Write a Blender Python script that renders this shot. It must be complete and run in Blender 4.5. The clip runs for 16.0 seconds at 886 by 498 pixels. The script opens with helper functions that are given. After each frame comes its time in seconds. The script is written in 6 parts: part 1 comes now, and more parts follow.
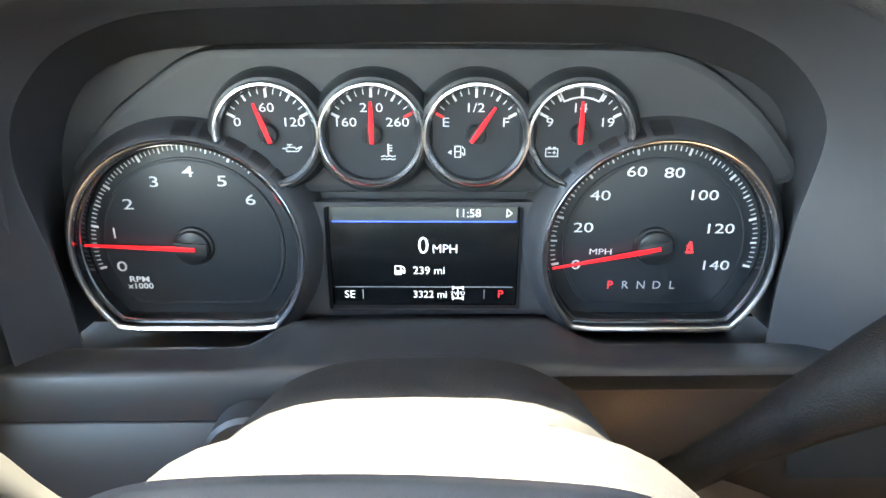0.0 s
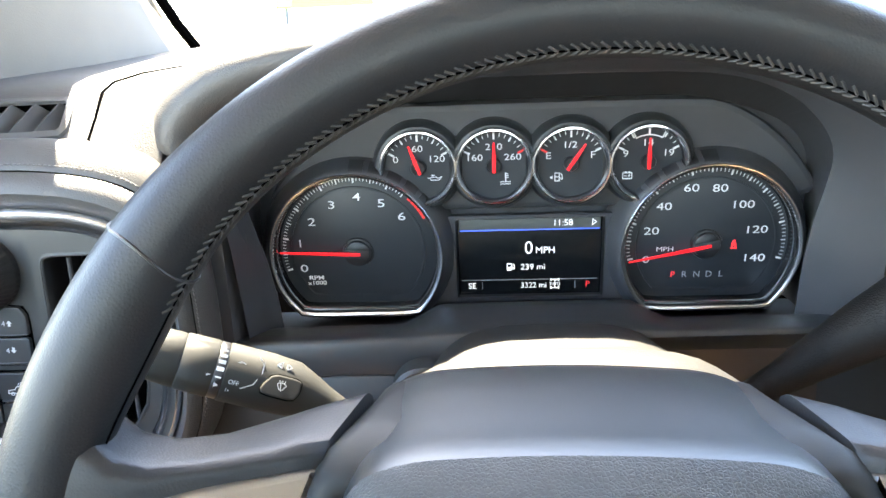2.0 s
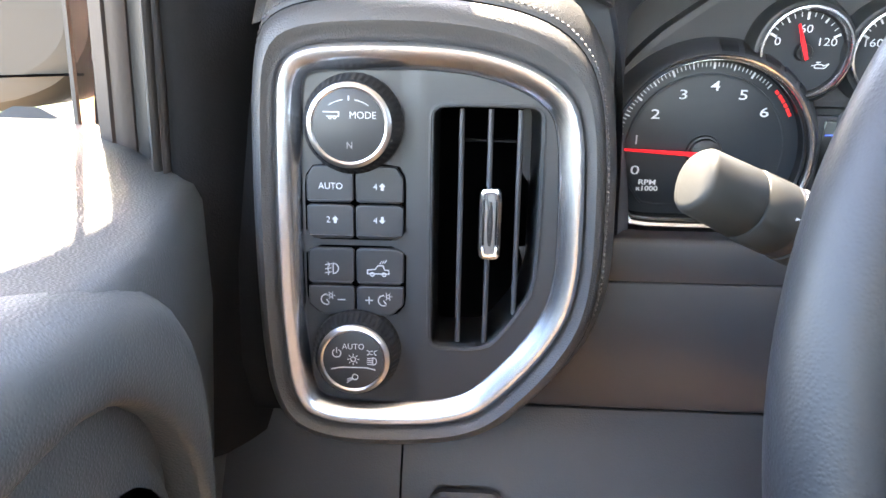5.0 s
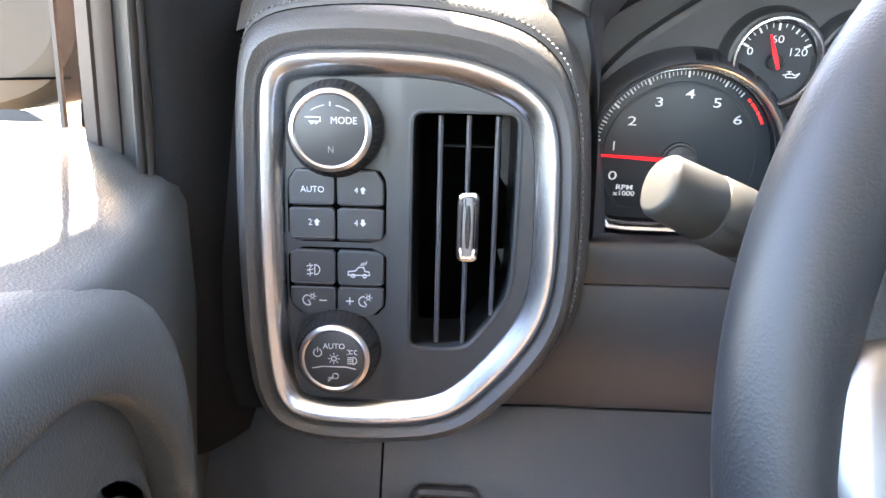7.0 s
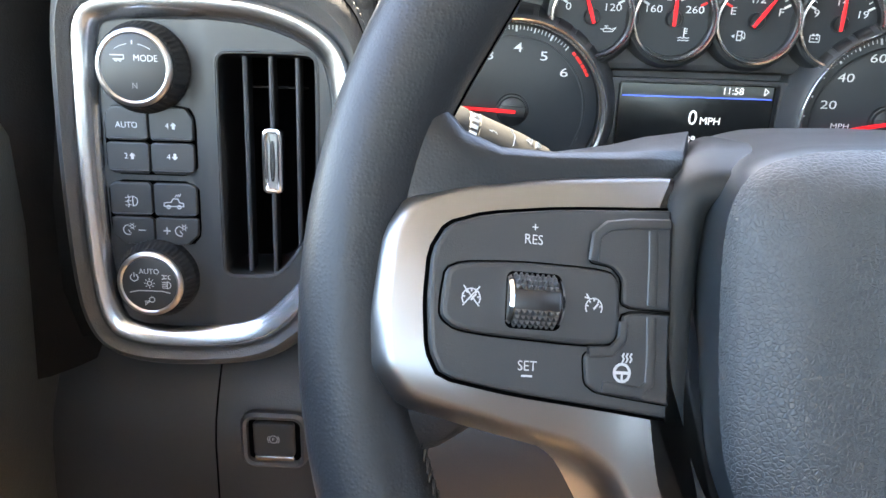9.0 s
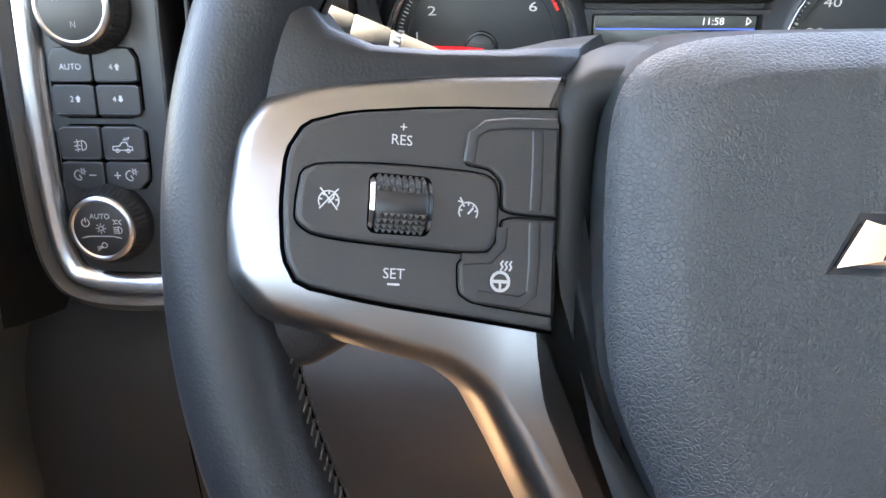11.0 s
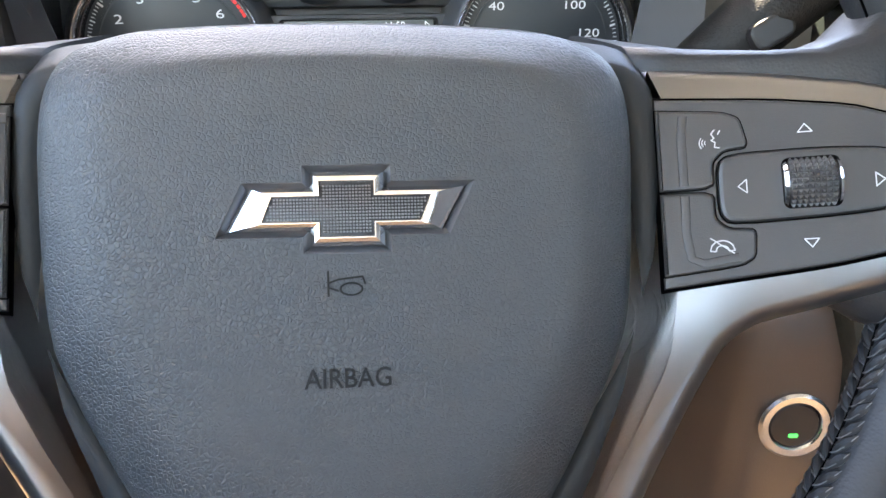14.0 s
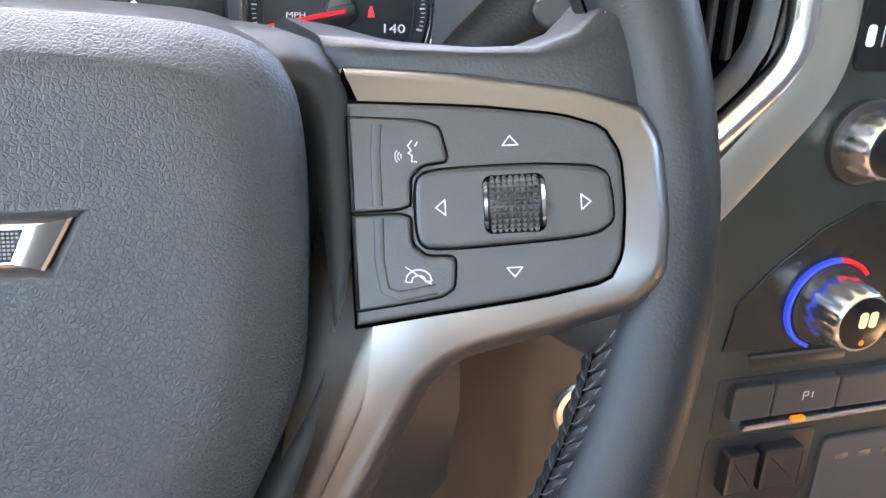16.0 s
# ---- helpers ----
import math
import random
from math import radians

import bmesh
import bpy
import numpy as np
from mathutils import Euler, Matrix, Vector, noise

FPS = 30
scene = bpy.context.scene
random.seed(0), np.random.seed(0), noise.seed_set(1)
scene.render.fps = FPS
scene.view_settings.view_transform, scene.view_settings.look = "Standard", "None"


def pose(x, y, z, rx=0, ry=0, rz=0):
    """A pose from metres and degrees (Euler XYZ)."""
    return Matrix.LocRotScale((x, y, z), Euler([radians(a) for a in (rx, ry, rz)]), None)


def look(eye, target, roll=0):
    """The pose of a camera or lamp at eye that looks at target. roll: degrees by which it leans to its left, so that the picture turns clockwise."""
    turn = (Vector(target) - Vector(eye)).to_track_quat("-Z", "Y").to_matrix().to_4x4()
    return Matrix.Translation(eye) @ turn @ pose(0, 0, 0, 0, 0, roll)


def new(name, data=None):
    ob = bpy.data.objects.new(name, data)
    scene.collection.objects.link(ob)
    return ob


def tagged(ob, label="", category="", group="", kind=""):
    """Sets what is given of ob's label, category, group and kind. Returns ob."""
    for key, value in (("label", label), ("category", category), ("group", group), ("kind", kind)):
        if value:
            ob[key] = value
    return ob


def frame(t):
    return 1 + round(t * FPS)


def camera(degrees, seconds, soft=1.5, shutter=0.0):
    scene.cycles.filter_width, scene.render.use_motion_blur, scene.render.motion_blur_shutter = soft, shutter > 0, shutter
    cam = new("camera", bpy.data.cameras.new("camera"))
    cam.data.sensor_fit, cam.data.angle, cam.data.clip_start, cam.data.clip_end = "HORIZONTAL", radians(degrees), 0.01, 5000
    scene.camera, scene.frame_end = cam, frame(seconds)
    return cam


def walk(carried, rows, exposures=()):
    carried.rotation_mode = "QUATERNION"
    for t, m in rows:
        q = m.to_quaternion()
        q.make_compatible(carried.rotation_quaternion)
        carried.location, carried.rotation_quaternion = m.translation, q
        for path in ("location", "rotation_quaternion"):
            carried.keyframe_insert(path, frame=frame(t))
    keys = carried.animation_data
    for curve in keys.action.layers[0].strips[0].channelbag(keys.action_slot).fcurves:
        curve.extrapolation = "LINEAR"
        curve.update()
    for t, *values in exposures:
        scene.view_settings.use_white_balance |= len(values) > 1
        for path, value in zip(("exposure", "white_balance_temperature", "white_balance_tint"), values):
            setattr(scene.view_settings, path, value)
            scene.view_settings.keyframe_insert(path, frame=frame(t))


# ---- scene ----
cam = camera(62.0, 16.0)
PATH = [
    (0, (0.033, 0.021, 1.474), (0.012, 1.937, 0.9), -0.7),
    (0.5, (0.034, -0.004, 1.477), (0.013, 1.915, 0.914), -1.2),
    (1, (0.032, -0.037, 1.487), (0.013, 1.883, 0.927), -1.3),
    (1.5, (0.02, -0.076, 1.496), (-0.041, 1.845, 0.942), -2.2),
    (2, (-0.011, -0.105, 1.503), (-0.129, 1.82, 0.972), -2.8),
    (2.5, (-0.055, -0.115, 1.506), (-0.232, 1.812, 0.998), -2.0),
    (3, (-0.104, -0.109, 1.497), (-0.333, 1.809, 0.98), -0.5),
    (3.5, (-0.151, -0.084, 1.479), (-0.386, 1.832, 0.958), -0.3),
    (4, (-0.195, -0.082, 1.454), (-0.35, 1.848, 0.953), -0.2),
    (4.5, (-0.22, -0.072, 1.439), (-0.367, 1.849, 0.901), -0.2),
    (4.7, (-0.224, -0.066, 1.431), (-0.371, 1.855, 0.894), 0.1),
    (6.8, (-0.226, -0.065, 1.427), (-0.331, 1.86, 0.892), 0.8),
    (7, (-0.219, -0.074, 1.431), (-0.33, 1.853, 0.906), 0.8),
    (7.5, (-0.192, -0.091, 1.435), (-0.307, 1.842, 0.935), 0.2),
    (8, (-0.166, -0.103, 1.432), (-0.266, 1.836, 0.952), 0.2),
    (8.5, (-0.141, -0.11, 1.423), (-0.235, 1.828, 0.936), 0.6),
    (9, (-0.121, -0.104, 1.411), (-0.211, 1.818, 0.863), 1.1),
    (9.5, (-0.102, -0.099, 1.407), (-0.224, 1.8, 0.791), 0.2),
    (9.7, (-0.096, -0.097, 1.404), (-0.233, 1.795, 0.772), -0.1),
    (11.8, (-0.07, -0.095, 1.392), (-0.246, 1.801, 0.781), -0.7),
    (12, (-0.064, -0.098, 1.392), (-0.215, 1.805, 0.795), -0.4),
    (12.5, (-0.046, -0.104, 1.393), (-0.124, 1.802, 0.793), -0.7),
    (13, (-0.024, -0.109, 1.393), (-0.024, 1.798, 0.791), -0.8),
    (13.5, (0.0, -0.114, 1.393), (0.099, 1.786, 0.778), -0.9),
    (14, (0.026, -0.116, 1.388), (0.191, 1.783, 0.781), -1.5),
    (14.5, (0.049, -0.111, 1.386), (0.297, 1.77, 0.753), -0.6),
    (15, (0.067, -0.102, 1.389), (0.402, 1.75, 0.711), 0.1),
    (15.5, (0.078, -0.094, 1.393), (0.484, 1.728, 0.675), 0.8),
    (16, (0.085, -0.089, 1.397), (0.543, 1.712, 0.657), 1.2),
]
walk(cam, [(t, look(eye, target, roll)) for t, eye, target, roll in PATH], [
    (0, 5.06, 7200, 6), (1.0, 5.21, 7300, 3), (1.5, 5.01, 7200, 4), (2.0, 4.61, 7200, 8), (2.5, 4.11, 7400, 12), (3.0, 3.96, 7300, 14), (3.5, 4.26, 7300, 14), (4.0, 4.61, 7300, 14), (4.5, 4.81, 7300, 14), (7.0, 4.96, 7300, 14), (7.5, 4.86, 7300, 11), (9.0, 4.61, 7400, 10), (9.5, 4.66, 7600, 11), (12.0, 4.44, 7650, 12), (13.0, 4.44, 7650, 11), (14.0, 4.54, 7650, 12), (15.0, 4.59, 7650, 12), (16.0, 4.72, 7650, 11)])

# ---- world and sun ----
SUN_ELEV, SUN_AZ = 62.8, 29.0          # degrees above the horizon; degrees to the left of straight ahead
world = bpy.data.worlds.new("sky")
scene.world = world
world.use_nodes = True
wn = world.node_tree.nodes
sky = wn.new("ShaderNodeTexSky")
sky.sky_type, sky.sun_disc = 'NISHITA', False
sky.sun_elevation, sky.sun_rotation = radians(SUN_ELEV), radians(-SUN_AZ)
world.node_tree.links.new(sky.outputs[0], wn["Background"].inputs[0])
wn["Background"].inputs[1].default_value = 0.15
sun = new("sun", bpy.data.lights.new("sun", "SUN"))
sun.data.energy, sun.data.angle, sun.data.color = 5.0, radians(0.6), (1.0, 0.93, 0.80)
_a, _e = radians(SUN_AZ), radians(SUN_ELEV)
SUN_DIR = Vector((-math.sin(_a) * math.cos(_e), math.cos(_a) * math.cos(_e), math.sin(_e)))
sun.matrix_world = look(SUN_DIR * 20, (0, 0, 0))


# ---- materials ----
def material(name, color, rough=0.5, metal=0.0, grain=0.0, grain_scale=900.0, kind="noise", vary=0.12, emit=0.0, coat=0.0, spec=0.5, stretch=None, depth=0.0006):
    m = bpy.data.materials.new(name)
    m.use_nodes = True
    nt = m.node_tree
    b = nt.nodes["Principled BSDF"]
    b.inputs["Base Color"].default_value = (*color, 1)
    b.inputs["Roughness"].default_value = rough
    b.inputs["Metallic"].default_value = metal
    b.inputs["Coat Weight"].default_value = coat
    b.inputs["Specular IOR Level"].default_value = spec
    if emit:
        b.inputs["Emission Color"].default_value = (*color, 1)
        b.inputs["Emission Strength"].default_value = emit
    co = nt.nodes.new("ShaderNodeTexCoord")
    src = co.outputs["Object"]
    if stretch:
        mp = nt.nodes.new("ShaderNodeMapping")
        mp.inputs["Scale"].default_value = stretch
        nt.links.new(src, mp.inputs[0])
        src = mp.outputs[0]
    if vary:
        # wear and dust: a broad, faint drift of colour and gloss
        n1 = nt.nodes.new("ShaderNodeTexNoise")
        n1.inputs["Scale"].default_value, n1.inputs["Detail"].default_value = 28.0, 5.0
        nt.links.new(co.outputs["Object"], n1.inputs["Vector"])
        mix = nt.nodes.new("ShaderNodeMix")
        mix.data_type = 'RGBA'
        mix.inputs[6].default_value = (*[c * (1 - vary) for c in color], 1)
        mix.inputs[7].default_value = (*[min(1, c * (1 + vary) + 0.004 * vary) for c in color], 1)
        nt.links.new(n1.outputs["Fac"], mix.inputs[0])
        nt.links.new(mix.outputs[2], b.inputs["Base Color"])
        mr = nt.nodes.new("ShaderNodeMapRange")
        mr.inputs["To Min"].default_value, mr.inputs["To Max"].default_value = max(0.02, rough * 0.85), min(1, rough * 1.15)
        nt.links.new(n1.outputs["Fac"], mr.inputs["Value"])
        nt.links.new(mr.outputs[0], b.inputs["Roughness"])
    if grain:
        bump = nt.nodes.new("ShaderNodeBump")
        bump.inputs["Strength"].default_value = grain
        bump.inputs["Distance"].default_value = depth
        if kind in ("leather", "pebble"):
            # pebbled hide: rounded cells with narrow valleys, slightly warped
            nz = nt.nodes.new("ShaderNodeTexNoise")
            nz.inputs["Scale"].default_value = grain_scale * 0.5
            nt.links.new(src, nz.inputs["Vector"])
            ad = nt.nodes.new("ShaderNodeVectorMath")
            ad.operation = 'MULTIPLY_ADD'
            ad.inputs[1].default_value = ((0.5 if kind == "pebble" else 0.16) / grain_scale,) * 3
            nt.links.new(nz.outputs["Color"], ad.inputs[0])
            nt.links.new(src, ad.inputs[2])
            vo = nt.nodes.new("ShaderNodeTexVoronoi")
            vo.feature = 'DISTANCE_TO_EDGE' if kind == "pebble" else 'F1'
            vo.inputs["Scale"].default_value = grain_scale
            nt.links.new(ad.outputs[0], vo.inputs["Vector"])
            inv = nt.nodes.new("ShaderNodeMapRange")
            inv.interpolation_type = 'SMOOTHSTEP'
            inv.inputs["From Min"].default_value, inv.inputs["From Max"].default_value = (0.0, 0.22) if kind == "pebble" else (0.75, 0.0)
            nt.links.new(vo.outputs["Distance"], inv.inputs["Value"])
            nt.links.new(inv.outputs[0], bump.inputs["Height"])
        else:
            nz = nt.nodes.new("ShaderNodeTexNoise")
            nz.inputs["Scale"].default_value, nz.inputs["Detail"].default_value = grain_scale, 3.0
            nt.links.new(src, nz.inputs["Vector"])
            nt.links.new(nz.outputs["Fac"], bump.inputs["Height"])
        nt.links.new(bump.outputs[0], b.inputs["Normal"])
    return m


M_SOFT = material("soft grained dash skin", (0.054, 0.053, 0.053), 0.46, grain=0.65, grain_scale=1000, kind="leather", depth=0.00016)
M_LEATHER = material("pebbled hub cover", (0.028, 0.033, 0.037), 0.46, grain=0.75, grain_scale=820, kind="pebble", depth=0.00016)
M_RIM = material("smooth leather rim", (0.0125, 0.014, 0.0165), 0.44, grain=0.42, grain_scale=1050, kind="leather", depth=0.0001, spec=0.35)
M_PLASTIC = material("satin black plastic", (0.027, 0.029, 0.031), 0.42, grain=0.12, grain_scale=2500)
M_PANEL = material("charcoal moulded plastic", (0.046, 0.047, 0.052), 0.46, grain=0.2, grain_scale=2200)
M_KNOB = material("black knob plastic", (0.014, 0.014, 0.016), 0.38, grain=0.05, grain_scale=2500)
# near-black without gloss: shade of gaps and cavities put into colour; seals too
M_DARK = material("near-black gap shade and seals", (0.001, 0.001, 0.0011), 0.95, spec=0.0)
M_DIAL = material("printed dial face", (0.021, 0.025, 0.030), 0.42, grain=0.05, grain_scale=3000)
M_CHROME = material("bright chrome", (0.86, 0.86, 0.88), 0.10, 1.0, vary=0.03)
M_SATIN = material("satin silver trim", (0.26, 0.26, 0.268), 0.36, 1.0, grain=0.02, grain_scale=3000, vary=0.05)
M_BRIGHT = material("brushed aluminium trim", (0.72, 0.73, 0.76), 0.24, 1.0, vary=0.04)
M_RING = material("knob ring metal", (0.52, 0.51, 0.51), 0.32, 1.0, vary=0.05)
M_PRINT = material("white print", (0.62, 0.64, 0.66), 0.5, vary=0.0, emit=0.01)
M_ICON = material("grey button print", (0.46, 0.48, 0.50), 0.5, vary=0.0)
M_NEEDLE = material("red needle", (0.85, 0.012, 0.020), 0.4, vary=0.0, emit=0.05)
M_REDP = material("red print", (0.75, 0.03, 0.03), 0.4, vary=0.0, emit=0.03)
M_SCREEN = material("dark screen", (0.006, 0.007, 0.008), 0.22, vary=0.0)
M_LIT = material("lit screen white", (0.9, 0.93, 0.95), 0.5, vary=0.0, emit=0.04)
M_LITRED = material("lit screen red", (0.95, 0.04, 0.05), 0.5, vary=0.0, emit=0.04)
M_LITBLUE = material("lit screen blue", (0.05, 0.12, 0.75), 0.5, vary=0.0, emit=0.09)
M_BAR = material("screen title bar", (0.09, 0.095, 0.09), 0.35, vary=0.0)
M_STITCH = material("grey thread", (0.045, 0.043, 0.043), 0.8, grain=0.3, grain_scale=4000)
M_THREAD = material("pale thread", (0.15, 0.145, 0.145), 0.8, vary=0.1)
M_EDGE = material("dull plait thread", (0.11, 0.11, 0.115), 0.7, vary=0.1)
M_CLIMATE = material("dark climate panel", (0.009, 0.011, 0.0105), 0.26, grain=0.05, grain_scale=2200)
M_EMBOSS = material("near-black emboss shading", (0.007, 0.0075, 0.008), 0.6, spec=0.2)
M_LEVER = material("grained lever skin", (0.011, 0.010, 0.0095), 0.6, spec=0.25, grain=0.7, grain_scale=900, kind="leather", depth=0.0002)
M_FOOT = material("black pillar and shaded facia skin", (0.009, 0.009, 0.0095), 0.8, grain=0.5, grain_scale=850, kind="leather", depth=0.0001, spec=0.08)
M_STALK = material("matte stalk plastic", (0.016, 0.016, 0.0145), 0.62, grain=0.15, grain_scale=2200, spec=0.3)
M_RUBBER = material("matte ribbed grip", (0.011, 0.011, 0.012), 0.65, spec=0.25)
M_CONSOLE = material("glossy console plastic", (0.022, 0.028, 0.026), 0.24, grain=0.08, grain_scale=2200)
M_DOOR = material("dark grained door skin", (0.044, 0.050, 0.050), 0.5, grain=0.7, grain_scale=850, kind="leather", depth=0.00016)
M_HOUSING = material("dark hub plastic", (0.019, 0.021, 0.0225), 0.5, grain=0.12, grain_scale=2500, spec=0.2)
M_GLOSS = material("glossy black ring wall", (0.016, 0.017, 0.019), 0.10, vary=0.0)
M_KNEE = material("grained lower dash plastic", (0.031, 0.032, 0.034), 0.42, grain=0.4, grain_scale=900, kind="leather", depth=0.0001)
# the blue lift in this base colour stands for reflected sky
M_STRIP = material("smooth facia plastic with sky tint", (0.034, 0.037, 0.041), 0.42, grain=0.1, grain_scale=2200)
M_COLUMN = material("grained column plastic", (0.018, 0.0175, 0.0165), 0.6, grain=0.5, grain_scale=900, kind="leather", depth=0.0001, spec=0.3)
# close to the grained lower dash plastic, tinted brown
M_UMBER = material("dash plastic tinted brown", (0.075, 0.053, 0.041), 0.4, grain=0.4, grain_scale=900, kind="leather", depth=0.0001)
M_SEAT = material("dark seat cloth", (0.06, 0.058, 0.06), 0.9, grain=0.3, grain_scale=1500)
M_GREYTRIM = material("satin grey trim", (0.15, 0.155, 0.15), 0.32, grain=0.03, grain_scale=2500)
M_FRAME = material("dusty brown frame", (0.024, 0.015, 0.012), 0.5, grain=0.1, grain_scale=900)
M_SEALGREY = material("grey rubber seal", (0.036, 0.033, 0.031), 0.6, grain=0.1, grain_scale=900)
M_MIRROR = material("pale mirror paint", (0.045, 0.045, 0.040), 0.7, spec=0.2)
M_RECESS = material("smooth badge recess", (0.032, 0.034, 0.038), 0.3)
M_DIALRING = material("bright dial ring", (0.85, 0.85, 0.87), 0.2, 1.0, vary=0.03)
M_PILLAR = material("light grey pillar trim", (0.17, 0.155, 0.138), 0.85, grain=0.2, grain_scale=900, spec=0.2)
M_GROUND = material("pale concrete", (0.30, 0.29, 0.27), 0.9, grain=0.5, grain_scale=30)
M_GRASS = material("lawn", (0.07, 0.11, 0.03), 0.9, grain=0.5, grain_scale=60)
# light brown picked for the unseen floor to bounce warm light upwards
M_CARPET = material("brown carpet", (0.34, 0.22, 0.13), 0.95, grain=0.5, grain_scale=1500)
M_HEAD = material("grey headliner", (0.48, 0.47, 0.44), 0.9, grain=0.2, grain_scale=1500)
M_CAP = material("smooth hub cap skin", (0.018, 0.022, 0.025), 0.34, grain=0.1, grain_scale=1800, spec=0.6)
M_KNURL = material("worn silver knurling", (0.05, 0.05, 0.052), 0.28, vary=0.1)
M_BLUE = material("cold blue", (0.02, 0.06, 0.70), 0.4, vary=0.0, emit=0.02)
M_ORANGE = material("amber lamp", (0.85, 0.17, 0.012), 0.4, vary=0.0, emit=0.03)
M_CREAM = material("cream lamp", (0.85, 0.62, 0.3), 0.5, vary=0.0, emit=0.02)
M_GREEN = material("green lamp", (0.02, 0.75, 0.10), 0.4, vary=0.0, emit=0.12)
M_GLASS = bpy.data.materials.new("clear glass")
M_GLASS.use_nodes = True
_g = M_GLASS.node_tree.nodes["Principled BSDF"]
_g.inputs["Roughness"].default_value, _g.inputs["Transmission Weight"].default_value, _g.inputs["IOR"].default_value = 0.0, 1.0, 1.45

M_TINT = bpy.data.materials.new("brown tinted glass")
M_TINT.use_nodes = True
_g = M_TINT.node_tree.nodes["Principled BSDF"]
_g.inputs["Base Color"].default_value = (0.62, 0.42, 0.36, 1)
_g.inputs["Roughness"].default_value, _g.inputs["Transmission Weight"].default_value, _g.inputs["IOR"].default_value = 0.05, 1.0, 1.1


# ---- building blocks (sizes in millimetres, local x right, y up, z towards the driver) ----
def part(name, bm, mat, parent, label="", kind="", sharp=38, at=None):
    me = bpy.data.meshes.new(name)
    bmesh.ops.recalc_face_normals(bm, faces=bm.faces[:])
    bm.to_mesh(me)
    bm.free()
    me.materials.append(mat)
    for p in me.polygons:
        p.use_smooth = True
    me.set_sharp_from_angle(angle=radians(sharp))
    ob = new(name, me)
    ob.parent = parent
    if at is not None:
        ob.matrix_basis = at
    return tagged(ob, label, kind=kind)


def thing(name, label, category, m=None, group="", kind=""):
    ob = new(name)
    ob.empty_display_size = 0.02
    if m is not None:
        ob.matrix_basis = m
    return tagged(ob, label, category, group, kind)


def circle(cx, cy, r, n=48, a0=0.0, ry=None):
    ry = r if ry is None else ry
    return [(cx + r * math.cos(radians(a0) + 2 * math.pi * i / n), cy + ry * math.sin(radians(a0) + 2 * math.pi * i / n)) for i in range(n)]


def rounded(x0, y0, x1, y1, r, n=5):
    out = []
    for cx, cy, a in ((x1 - r, y1 - r, 0), (x0 + r, y1 - r, 90), (x0 + r, y0 + r, 180), (x1 - r, y0 + r, 270)):
        for i in range(n + 1):
            t = radians(a + 90 * i / n)
            out.append((cx + r * math.cos(t), cy + r * math.sin(t)))
    return out


def soften(pts, times=2, cut=0.25):
    """Round the corners of a closed outline."""
    for _ in range(times):
        out = []
        for i, p in enumerate(pts):
            q = pts[(i + 1) % len(pts)]
            out.append((p[0] + (q[0] - p[0]) * cut, p[1] + (q[1] - p[1]) * cut))
            out.append((p[0] + (q[0] - p[0]) * (1 - cut), p[1] + (q[1] - p[1]) * (1 - cut)))
        pts = out
    return pts


def area(pts):
    return 0.5 * sum(p[0] * q[1] - q[0] * p[1] for p, q in zip(pts, pts[1:] + pts[:1]))


def grow(pts, d):
    """A closed outline moved outwards by d (inwards: minus)."""
    if not d:
        return list(pts)
    s = 1 if area(pts) > 0 else -1
    out = []
    n = len(pts)
    for i in range(n):
        a, p, b = Vector(pts[i - 1]), Vector(pts[i]), Vector(pts[(i + 1) % n])
        e1, e2 = (p - a), (b - p)
        e1 = e1.normalized() if e1.length > 1e-9 else e2.normalized()
        e2 = e2.normalized() if e2.length > 1e-9 else e1
        n1, n2 = Vector((e1.y, -e1.x)) * s, Vector((e2.y, -e2.x)) * s
        m = (n1 + n2)
        m = m.normalized() if m.length > 1e-6 else n1
        k = min(1.6, 1 / max(0.3, m.dot(n1)))
        out.append(tuple(p + m * d * k))
    return out


def up(pts, z):
    return [(x, y, z) for x, y in pts]


def loft(bm, loops, cap=(True, True), ring=False, open_=False):
    """Skin a row of loops of equal length."""
    rows = [[bm.verts.new((p[0] * 0.001, p[1] * 0.001, p[2] * 0.001)) for p in lp] for lp in loops]
    n = len(rows[0])
    pairs = list(zip(rows, rows[1:])) + ([(rows[-1], rows[0])] if ring else [])
    for a, b in pairs:
        for i in range(n - 1 if open_ else n):
            j = (i + 1) % n
            try:
                bm.faces.new((a[i], a[j], b[j], b[i]))
            except ValueError:
                pass
    if not ring and not open_:
        if cap[0]:
            bm.faces.new(rows[0][::-1])
        if cap[1]:
            bm.faces.new(rows[-1])
    return bm


def slab(pts, z0, z1, bevel=0.4, bm=None, back=True):
    """A plate with a rounded front edge."""
    bm = bm or bmesh.new()
    b = min(bevel, (z1 - z0) * 0.9)
    loops = [up(pts, z0), up(pts, z1 - b), up(grow(pts, -0.3 * b), z1 - 0.3 * b), up(grow(pts, -b), z1)]
    if b >= 0.5:
        loops.append(up(grow(grow(pts, -b), -0.25), z1))
    return loft(bm, loops, (back, True))


def band(pts, profile, bm=None):
    """A closed frame: the profile's points are (outwards, z)."""
    return loft(bm or bmesh.new(), [up(grow(pts, o), z) for o, z in profile], ring=True)


